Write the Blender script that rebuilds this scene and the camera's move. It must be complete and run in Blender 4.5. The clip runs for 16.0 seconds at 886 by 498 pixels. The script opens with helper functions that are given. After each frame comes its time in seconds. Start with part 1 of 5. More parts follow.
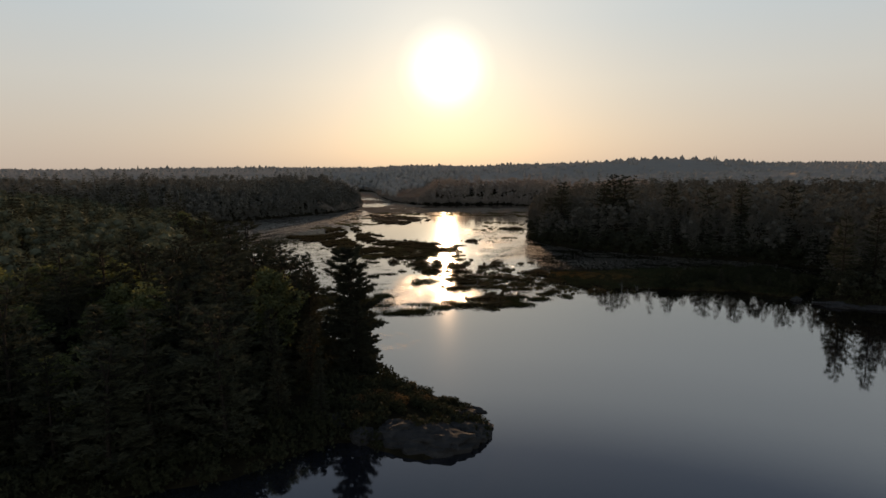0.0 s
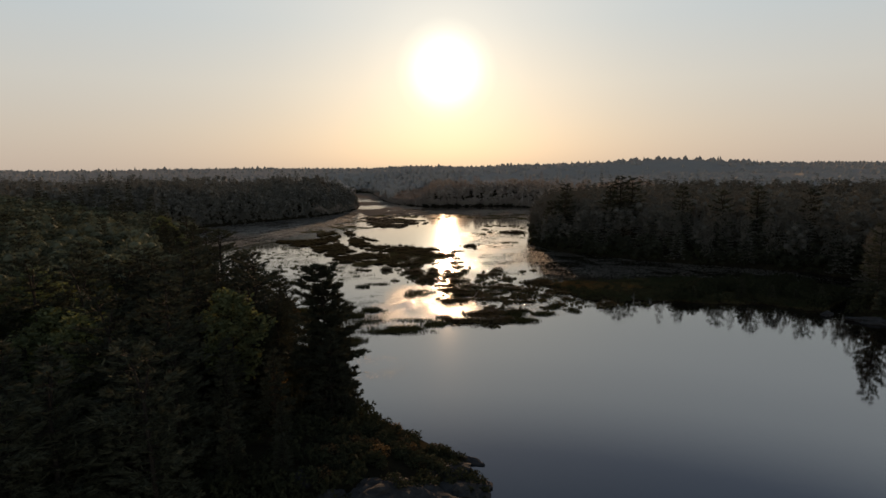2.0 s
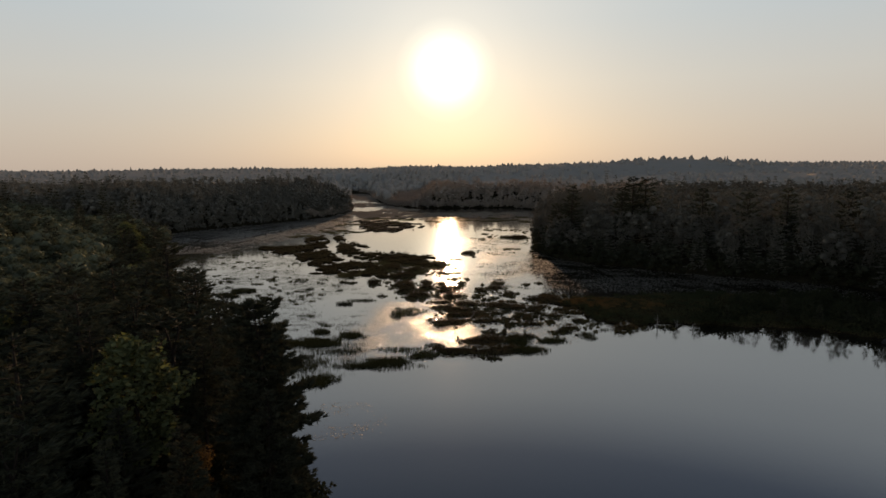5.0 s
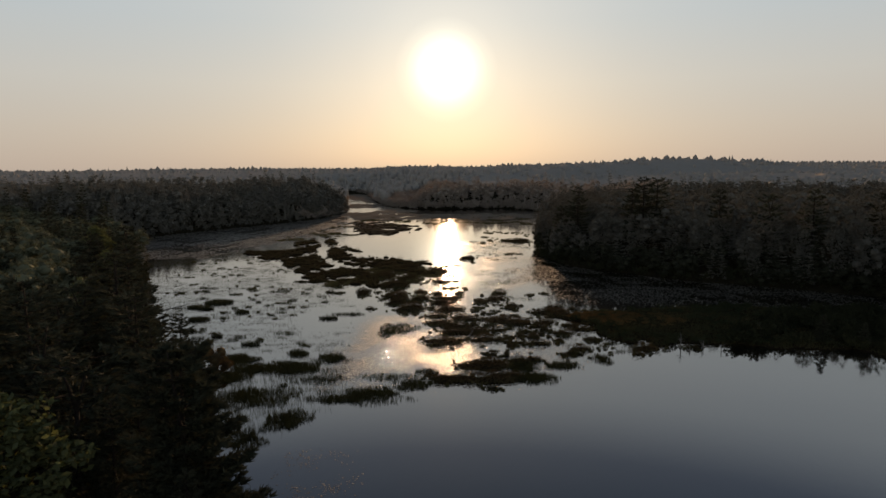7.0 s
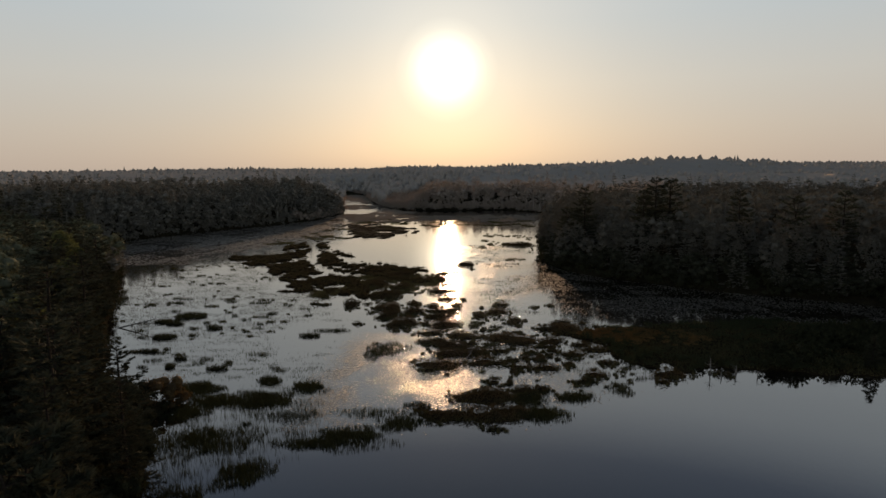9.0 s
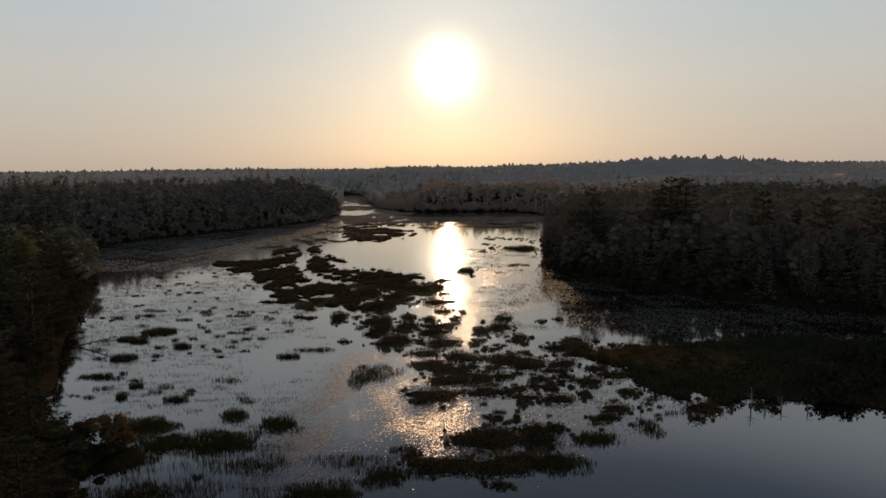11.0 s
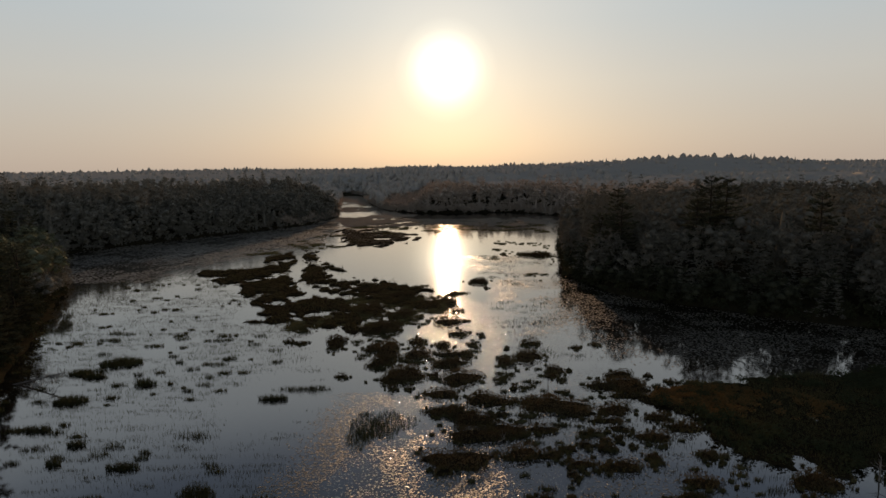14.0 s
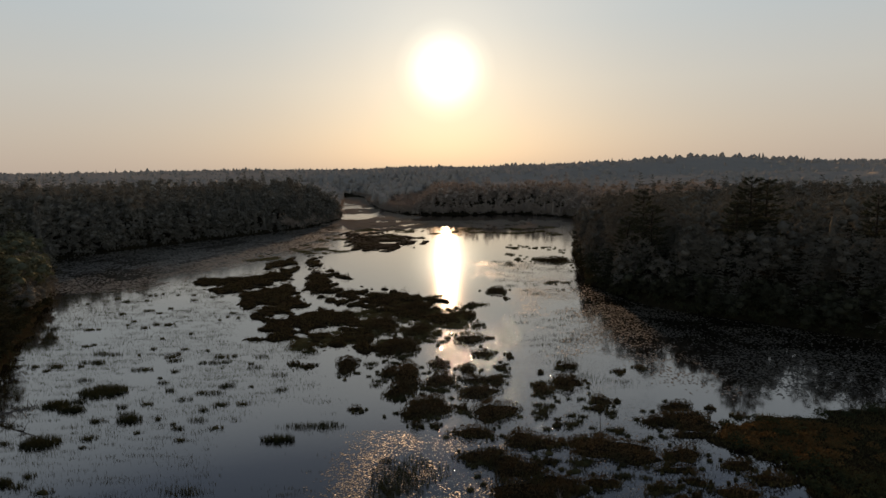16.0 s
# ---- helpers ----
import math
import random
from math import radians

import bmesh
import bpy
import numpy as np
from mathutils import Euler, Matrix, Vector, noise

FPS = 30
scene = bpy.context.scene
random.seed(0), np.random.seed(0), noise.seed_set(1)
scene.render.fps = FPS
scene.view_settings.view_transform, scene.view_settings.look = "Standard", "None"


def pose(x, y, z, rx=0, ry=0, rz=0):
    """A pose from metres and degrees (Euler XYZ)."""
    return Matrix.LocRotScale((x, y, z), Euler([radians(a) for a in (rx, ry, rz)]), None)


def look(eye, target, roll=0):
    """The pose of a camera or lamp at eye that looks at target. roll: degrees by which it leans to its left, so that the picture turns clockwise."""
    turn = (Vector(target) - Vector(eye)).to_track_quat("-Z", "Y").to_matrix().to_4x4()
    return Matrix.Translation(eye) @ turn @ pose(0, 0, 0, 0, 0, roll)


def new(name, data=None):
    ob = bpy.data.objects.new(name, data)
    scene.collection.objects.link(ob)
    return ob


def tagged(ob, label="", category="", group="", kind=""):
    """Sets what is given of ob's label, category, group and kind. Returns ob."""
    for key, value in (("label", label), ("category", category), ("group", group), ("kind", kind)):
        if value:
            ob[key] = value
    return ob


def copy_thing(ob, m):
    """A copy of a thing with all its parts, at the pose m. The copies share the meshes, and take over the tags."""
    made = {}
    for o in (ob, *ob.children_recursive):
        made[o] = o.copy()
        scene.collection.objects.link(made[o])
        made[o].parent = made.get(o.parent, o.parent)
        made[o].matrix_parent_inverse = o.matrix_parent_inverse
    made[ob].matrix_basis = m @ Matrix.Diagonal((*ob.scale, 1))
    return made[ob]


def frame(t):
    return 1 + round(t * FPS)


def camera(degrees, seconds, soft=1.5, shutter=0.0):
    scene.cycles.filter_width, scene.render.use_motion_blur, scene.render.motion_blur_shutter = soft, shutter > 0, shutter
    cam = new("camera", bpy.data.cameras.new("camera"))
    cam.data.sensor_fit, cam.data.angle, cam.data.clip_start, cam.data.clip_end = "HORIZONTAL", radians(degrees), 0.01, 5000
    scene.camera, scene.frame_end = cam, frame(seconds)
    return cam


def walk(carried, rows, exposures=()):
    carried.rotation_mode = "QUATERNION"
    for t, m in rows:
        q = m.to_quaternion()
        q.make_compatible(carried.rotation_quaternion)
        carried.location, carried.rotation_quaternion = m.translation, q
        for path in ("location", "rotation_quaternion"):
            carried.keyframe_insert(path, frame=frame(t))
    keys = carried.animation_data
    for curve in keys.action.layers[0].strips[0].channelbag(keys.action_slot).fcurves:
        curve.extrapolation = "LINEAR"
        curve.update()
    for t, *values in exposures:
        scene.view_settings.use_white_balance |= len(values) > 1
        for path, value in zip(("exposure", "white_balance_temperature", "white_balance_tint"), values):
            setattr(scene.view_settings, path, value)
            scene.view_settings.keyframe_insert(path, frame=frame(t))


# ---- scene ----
cam = camera(72.5, 16.0)
PATH = [
    (0, (-3.811, -53.663, 39.265), (-3.838, -51.681, 38.996), -0.4),
    (0.5, (-3.457, -49.581, 39.319), (-3.485, -47.599, 39.052), -0.4),
    (1, (-3.088, -45.446, 39.389), (-3.116, -43.464, 39.121), -0.5),
    (1.5, (-2.746, -41.261, 39.463), (-2.775, -39.279, 39.196), -0.5),
    (2, (-2.441, -37.075, 39.534), (-2.469, -35.093, 39.267), -0.5),
    (2.5, (-2.062, -32.974, 39.591), (-2.09, -30.992, 39.324), -0.6),
    (3, (-1.702, -28.951, 39.628), (-1.73, -26.969, 39.361), -0.5),
    (3.5, (-1.419, -24.925, 39.624), (-1.448, -22.943, 39.356), -0.4),
    (4, (-1.127, -20.66, 39.637), (-1.156, -18.678, 39.37), -0.5),
    (6.5, (0.137, 1.896, 39.472), (0.107, 3.878, 39.205), -0.5),
    (7, (0.398, 6.345, 39.401), (0.369, 8.327, 39.134), -0.5),
    (7.5, (0.698, 10.751, 39.327), (0.669, 12.733, 39.06), -0.5),
    (8, (0.972, 15.095, 39.258), (0.941, 17.077, 38.991), -0.4),
    (8.5, (1.214, 19.422, 39.209), (1.184, 21.404, 38.942), -0.5),
    (9, (1.423, 23.667, 39.149), (1.393, 25.649, 38.883), -0.5),
    (11.5, (2.089, 44.64, 38.65), (2.057, 46.622, 38.385), -0.6),
    (12, (1.776, 48.698, 38.577), (1.744, 50.68, 38.312), -0.7),
    (12.5, (1.099, 52.646, 38.52), (1.068, 54.628, 38.254), -0.7),
    (13, (0.238, 56.624, 38.54), (0.208, 58.606, 38.274), -0.7),
    (13.5, (-0.751, 60.553, 38.561), (-0.78, 62.535, 38.295), -0.7),
    (14, (-1.824, 64.406, 38.567), (-1.854, 66.388, 38.301), -0.7),
    (14.5, (-2.933, 68.187, 38.588), (-2.963, 70.169, 38.322), -0.7),
    (15, (-4.168, 71.956, 38.618), (-4.197, 73.938, 38.352), -0.8),
    (15.5, (-5.534, 75.74, 38.644), (-5.562, 77.722, 38.378), -0.8),
    (16, (-6.926, 79.465, 38.664), (-6.954, 81.447, 38.399), -0.8),
]
walk(cam, [(t, look(eye, target, roll)) for t, eye, target, roll in PATH], ((0, 0.06), (4, 0.04), (7, -0.04), (16, -0.06)))

# ---- light ----
SUN_EL = radians(8.75)
SUN_AZ = radians(0.4)          # to the left of +y
SUN_DIR = Vector((-math.sin(SUN_AZ) * math.cos(SUN_EL), math.cos(SUN_AZ) * math.cos(SUN_EL), math.sin(SUN_EL)))


def build_world():
    w = bpy.data.worlds.new("sky")
    scene.world = w
    w.use_nodes = True
    nt = w.node_tree
    nt.nodes.clear()
    N, L = nt.nodes.new, nt.links.new
    out, bg = N("ShaderNodeOutputWorld"), N("ShaderNodeBackground")
    tc = N("ShaderNodeTexCoord")
    sky = N("ShaderNodeTexSky")
    sky.sky_type = "NISHITA"
    sky.sun_disc = False
    sky.sun_elevation, sky.sun_rotation = SUN_EL, -SUN_AZ
    sky.air_density, sky.dust_density, sky.ozone_density = 1.0, 2.0, 1.5
    sep = N("ShaderNodeSeparateXYZ")
    L(tc.outputs["Generated"], sep.inputs[0])
    ramp = N("ShaderNodeValToRGB")
    el = ramp.color_ramp.elements
    stops = [(0.0, (0.54, 0.445, 0.37)), (0.06, (0.58, 0.51, 0.437)), (0.13, (0.595, 0.57, 0.52)), (0.22, (0.54, 0.58, 0.59)),
             (0.30, (0.565, 0.61, 0.635)), (0.36, (0.50, 0.55, 0.59)), (0.39, (0.395, 0.445, 0.50)), (0.44, (0.17, 0.212, 0.285)), (0.51, (0.088, 0.125, 0.185)), (0.7, (0.125, 0.17, 0.24)), (1.0, (0.165, 0.21, 0.29))]
    el[0].position, el[0].color = stops[0][0], (*stops[0][1], 1)
    el[1].position, el[1].color = stops[-1][0], (*stops[-1][1], 1)
    for p, c in stops[1:-1]:
        e = el.new(p)
        e.color = (*c, 1)
    L(sep.outputs[2], ramp.inputs[0])
    # the hazy veil of the low sky over the clear-air sky
    veil = N("ShaderNodeMix")
    veil.data_type = "RGBA"
    veil.inputs["Factor"].default_value = 0.9
    dim = N("ShaderNodeVectorMath")
    dim.operation = "SCALE"
    dim.inputs["Scale"].default_value = 0.08
    L(sky.outputs[0], dim.inputs[0])
    L(dim.outputs[0], veil.inputs["A"])
    L(ramp.outputs[0], veil.inputs["B"])
    # the unseen sky behind is brightened to fill the camera-facing shaded sides
    face = N("ShaderNodeVectorMath")
    face.operation = "DOT_PRODUCT"
    face.inputs[1].default_value = Vector((SUN_DIR.x, SUN_DIR.y, 0.25)).normalized()
    turn = N("ShaderNodeMapRange")
    turn.interpolation_type = "SMOOTHSTEP"
    turn.inputs["From Min"].default_value, turn.inputs["From Max"].default_value = -0.9, 0.75
    turn.inputs["To Min"].default_value, turn.inputs["To Max"].default_value = 1.5, 1.0
    L(face.outputs["Value"], turn.inputs["Value"])
    rear_fill = N("ShaderNodeVectorMath")
    rear_fill.operation = "SCALE"
    L(veil.outputs["Result"], rear_fill.inputs[0])
    L(turn.outputs[0], rear_fill.inputs["Scale"])
    # the sun's disc and aureole
    dot = N("ShaderNodeVectorMath")
    dot.operation = "DOT_PRODUCT"
    dot.inputs[1].default_value = SUN_DIR
    nrm = N("ShaderNodeVectorMath")
    nrm.operation = "NORMALIZE"
    L(tc.outputs["Generated"], nrm.inputs[0])
    L(nrm.outputs[0], dot.inputs[0])
    L(nrm.outputs[0], face.inputs[0])
    ac = N("ShaderNodeMath")
    ac.operation = "ARCCOSINE"
    ac.use_clamp = False
    L(dot.outputs["Value"], ac.inputs[0])
    halo = N("ShaderNodeValToRGB")
    he = halo.color_ramp.elements
    hs = [(0.0, (3.2, 2.8, 2.1)), (0.04, (1.6, 1.4, 1.03)), (0.072, (0.68, 0.60, 0.45)), (0.095, (0.39, 0.35, 0.26)), (0.118, (0.175, 0.162, 0.122)), (0.15, (0.075, 0.068, 0.052)),
          (0.25, (0.034, 0.030, 0.023)), (0.5, (0.012, 0.010, 0.006)), (1.0, (0.0, 0.0, 0.0))]
    he[0].position, he[0].color = hs[0][0], (*hs[0][1], 1)
    he[1].position, he[1].color = hs[-1][0], (*hs[-1][1], 1)
    for p, c in hs[1:-1]:
        e = he.new(p)
        e.color = (*c, 1)
    sc = N("ShaderNodeMath")
    sc.operation = "MULTIPLY"
    sc.inputs[1].default_value = 1 / 0.55
    L(ac.outputs[0], sc.inputs[0])
    L(sc.outputs[0], halo.inputs[0])
    add = N("ShaderNodeVectorMath")
    add.operation = "ADD"
    L(rear_fill.outputs[0], add.inputs[0])
    L(halo.outputs[0], add.inputs[1])
    L(add.outputs[0], bg.inputs["Color"])
    bg.inputs["Strength"].default_value = 1.0
    L(bg.outputs[0], out.inputs[0])


build_world()
sun = new("sun", bpy.data.lights.new("sun", "SUN"))
sun.data.energy, sun.data.angle, sun.data.color = 4.5, radians(0.6), (1.0, 0.62, 0.35)
sun.matrix_world = look((0, 0, 100), Vector((0, 0, 100)) - SUN_DIR)

# ---- materials ----


def material(name):
    m = bpy.data.materials.new(name)
    m.use_nodes = True
    nt = m.node_tree
    return m, nt, nt.nodes["Principled BSDF"], nt.nodes["Material Output"]


def ramp_node(nt, stops):
    r = nt.nodes.new("ShaderNodeValToRGB")
    e = r.color_ramp.elements
    e[0].position, e[0].color = stops[0][0], (*stops[0][1], 1)
    e[1].position, e[1].color = stops[-1][0], (*stops[-1][1], 1)
    for p, c in stops[1:-1]:
        e.new(p).color = (*c, 1)
    return r


def noise_node(nt, scale, detail=4.0, coord="Object", rough=0.6):
    tc = nt.nodes.new("ShaderNodeTexCoord")
    n = nt.nodes.new("ShaderNodeTexNoise")
    n.inputs["Scale"].default_value, n.inputs["Detail"].default_value, n.inputs["Roughness"].default_value = scale, detail, rough
    nt.links.new(tc.outputs[coord], n.inputs["Vector"])
    return n


def foliage(name, dark, mid, light, glow, amount=0.45, gloss=0.25, rough=0.7, leafy=0.45, scale=0.35):
    """Leaves or needles: diffuse with light coming through; colour varies from clump to clump and from tree to tree."""
    m, nt, bsdf, out = material(name)
    N, L = nt.nodes.new, nt.links.new
    geo, info = N("ShaderNodeNewGeometry"), N("ShaderNodeObjectInfo")
    r = ramp_node(nt, [(0.0, dark), (0.55, mid), (1.0, light)])
    n = noise_node(nt, scale, 3.0)
    a = N("ShaderNodeMath")
    a.operation = "MULTIPLY_ADD"
    a.inputs[1].default_value = leafy
    L(geo.outputs["Random Per Island"], a.inputs[0])
    b = N("ShaderNodeMath")
    b.operation = "MULTIPLY_ADD"
    b.inputs[1].default_value = 0.35
    b.inputs[2].default_value = -0.05
    L(info.outputs["Random"], b.inputs[0])
    c = N("ShaderNodeMath")
    c.operation = "MULTIPLY_ADD"
    c.inputs[1].default_value = 0.9 - leafy
    L(n.outputs["Fac"], c.inputs[0])
    L(b.outputs[0], c.inputs[2])
    L(c.outputs[0], a.inputs[2])
    L(a.outputs[0], r.inputs[0])
    L(r.outputs[0], bsdf.inputs["Base Color"])
    bsdf.inputs["Roughness"].default_value = rough
    bsdf.inputs["Specular IOR Level"].default_value = gloss
    tr = N("ShaderNodeBsdfTranslucent")
    tint = N("ShaderNodeMix")
    tint.data_type, tint.blend_type = "RGBA", "MULTIPLY"
    tint.inputs["Factor"].default_value = 1.0
    tint.inputs["B"].default_value = (*glow, 1)
    L(r.outputs[0], tint.inputs["A"])
    L(tint.outputs["Result"], tr.inputs["Color"])
    mix = N("ShaderNodeMixShader")
    mix.inputs[0].default_value = amount
    L(bsdf.outputs[0], mix.inputs[1])
    L(tr.outputs[0], mix.inputs[2])
    L(mix.outputs[0], out.inputs["Surface"])
    return m


def bark(name, a, b, scale=6.0):
    m, nt, bsdf, out = material(name)
    n = noise_node(nt, scale, 6.0)
    r = ramp_node(nt, [(0.3, a), (0.7, b)])
    nt.links.new(n.outputs["Fac"], r.inputs[0])
    nt.links.new(r.outputs[0], bsdf.inputs["Base Color"])
    bsdf.inputs["Roughness"].default_value = 0.9
    bsdf.inputs["Specular IOR Level"].default_value = 0.05
    bp = nt.nodes.new("ShaderNodeBump")
    bp.inputs["Strength"].default_value, bp.inputs["Distance"].default_value = 0.6, 0.05
    nt.links.new(n.outputs["Fac"], bp.inputs["Height"])
    nt.links.new(bp.outputs[0], bsdf.inputs["Normal"])
    return m


M_PINE = foliage("pine_needles", (0.022, 0.024, 0.016), (0.037, 0.039, 0.025), (0.068, 0.067, 0.041), (1.15, 1.05, 0.8), 0.14, 0.04, 0.9)
M_SPRUCE = foliage("spruce_needles", (0.022, 0.023, 0.016), (0.036, 0.037, 0.024), (0.064, 0.063, 0.039), (1.15, 1.05, 0.8), 0.12, 0.04, 0.9)
M_LEAF = foliage("broad_leaves", (0.042, 0.047, 0.025), (0.075, 0.083, 0.040), (0.13, 0.138, 0.062), (1.15, 1.15, 0.65), 0.32, 0.05, 0.85)
# Peninsula and eastern woods: foliage colour lifted to stand in for haze.
M_HAZED_EAST = foliage("hazed_east_leaves", (0.085, 0.080, 0.066), (0.098, 0.092, 0.076), (0.114, 0.106, 0.085), (1.15, 1.05, 0.85), 0.15, 0.0, 1.0, 0.1, 0.14)
M_AUTUMN = foliage("turning_leaves", (0.042, 0.03, 0.0168), (0.072, 0.0516, 0.0264), (0.138, 0.0984, 0.0456), (1.3, 1.1, 0.7), 0.3, 0.05, 0.85)
# Leaf colour raised a little in place of haze over the shore woods.
M_WOODS = foliage("hazed_shore_leaves", (0.056, 0.062, 0.042), (0.092, 0.097, 0.063), (0.165, 0.166, 0.096), (1.25, 1.15, 0.7), 0.16, 0.04, 0.9, 0.12, 0.10)
# Paler again beyond the marsh: haze put into the base colour.
M_POINT = foliage("hazed_marsh_leaves", (0.118, 0.111, 0.092), (0.134, 0.126, 0.105), (0.15, 0.141, 0.115), (1.15, 1.05, 0.85), 0.15, 0.0, 1.0, 0.1, 0.14)
# The haze at the marsh head is painted as this pale leaf colour.
M_BANK = foliage("hazed_bank_leaves", (0.235, 0.2, 0.165), (0.26, 0.222, 0.182), (0.285, 0.243, 0.197), (1.25, 1.02, 0.8), 0.2, 0.0, 1.0, 0.1, 0.1)
# Hill and horizon crowns carry distant haze as a pale base colour.
M_FAR = foliage("hazed_hill_leaves", (0.215, 0.198, 0.172), (0.235, 0.216, 0.187), (0.255, 0.234, 0.202), (1.1, 1.0, 0.9), 0.05, 0.0, 1.0, 0.06, 0.05)
M_SHRUB = foliage("shrub_leaves", (0.0153, 0.0179, 0.0102), (0.0289, 0.0306, 0.0161), (0.0527, 0.0493, 0.0247), (1.3, 1.15, 0.7), 0.1, 0.03, 0.9, 0.3)
M_BOG = foliage("bog_shrub_leaves", (0.026, 0.023, 0.015), (0.048, 0.040, 0.023), (0.088, 0.066, 0.035), (1.3, 1.0, 0.65), 0.15, 0.0, 1.0, 0.25)
M_SEDGE = foliage("sedge_blades", (0.024, 0.025, 0.0131), (0.048, 0.046, 0.0225), (0.10, 0.085, 0.0375), (1.3, 1.1, 0.7), 0.12, 0.0, 1.0)
M_MEADOW = foliage("meadow_sedge", (0.0221, 0.0281, 0.0153), (0.0382, 0.0425, 0.0221), (0.0978, 0.0748, 0.0340), (1.3, 1.1, 0.7), 0.12, 0.0, 1.0, 0.15, 0.05)
M_RUSSET = foliage("russet_meadow_sedge", (0.045, 0.032, 0.015), (0.085, 0.052, 0.022), (0.15, 0.092, 0.036), (1.3, 1.0, 0.6), 0.16, 0.0, 1.0, 0.2, 0.12)
# Sedge and peat of the far flats lightened to imitate haze.
M_HAZED_SEDGE = foliage("hazed_sedge_blades", (0.13, 0.105, 0.08), (0.17, 0.138, 0.105), (0.215, 0.174, 0.128), (1.2, 1.0, 0.7), 0.1, 0.0, 1.0, 0.2, 0.1)
M_REED = foliage("reed_blades", (0.013, 0.015, 0.008), (0.022, 0.026, 0.012), (0.04, 0.044, 0.02), (1.3, 1.2, 0.7), 0.2, 0.06)
M_BARK = bark("grey_brown_bark", (0.012, 0.010, 0.008), (0.032, 0.026, 0.021))
M_DEAD = bark("weathered_deadwood", (0.09, 0.08, 0.07), (0.2, 0.18, 0.16), 9.0)


def rock_material():
    m, nt, bsdf, out = material("lichened_granite")
    N, L = nt.nodes.new, nt.links.new
    n1, n2 = noise_node(nt, 0.7, 6.0), noise_node(nt, 9.0, 8.0)
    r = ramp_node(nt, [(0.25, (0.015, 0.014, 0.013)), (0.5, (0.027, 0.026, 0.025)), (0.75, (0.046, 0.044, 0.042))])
    mx = N("ShaderNodeMath")
    mx.operation = "MULTIPLY_ADD"
    mx.inputs[1].default_value = 0.35
    L(n2.outputs["Fac"], mx.inputs[0])
    hf = N("ShaderNodeMath")
    hf.operation = "MULTIPLY"
    hf.inputs[1].default_value = 0.7
    L(n1.outputs["Fac"], hf.inputs[0])
    L(hf.outputs[0], mx.inputs[2])
    L(mx.outputs[0], r.inputs[0])
    L(r.outputs[0], bsdf.inputs["Base Color"])
    bsdf.inputs["Roughness"].default_value = 0.9
    bsdf.inputs["Specular IOR Level"].default_value = 0.08
    bp = N("ShaderNodeBump")
    bp.inputs["Strength"].default_value, bp.inputs["Distance"].default_value = 0.7, 0.12
    L(n2.outputs["Fac"], bp.inputs["Height"])
    L(bp.outputs[0], bsdf.inputs["Normal"])
    return m


def soil_material(name, stops, scale=0.4):
    m, nt, bsdf, out = material(name)
    n, n2 = noise_node(nt, scale, 8.0), noise_node(nt, 3.0, 6.0)
    r = ramp_node(nt, stops)
    nt.links.new(n.outputs["Fac"], r.inputs[0])
    nt.links.new(r.outputs[0], bsdf.inputs["Base Color"])
    bsdf.inputs["Roughness"].default_value = 1.0
    bsdf.inputs["Specular IOR Level"].default_value = 0.0
    bp = nt.nodes.new("ShaderNodeBump")
    bp.inputs["Strength"].default_value, bp.inputs["Distance"].default_value = 0.6, 0.05
    nt.links.new(n2.outputs["Fac"], bp.inputs["Height"])
    nt.links.new(bp.outputs[0], bsdf.inputs["Normal"])
    return m


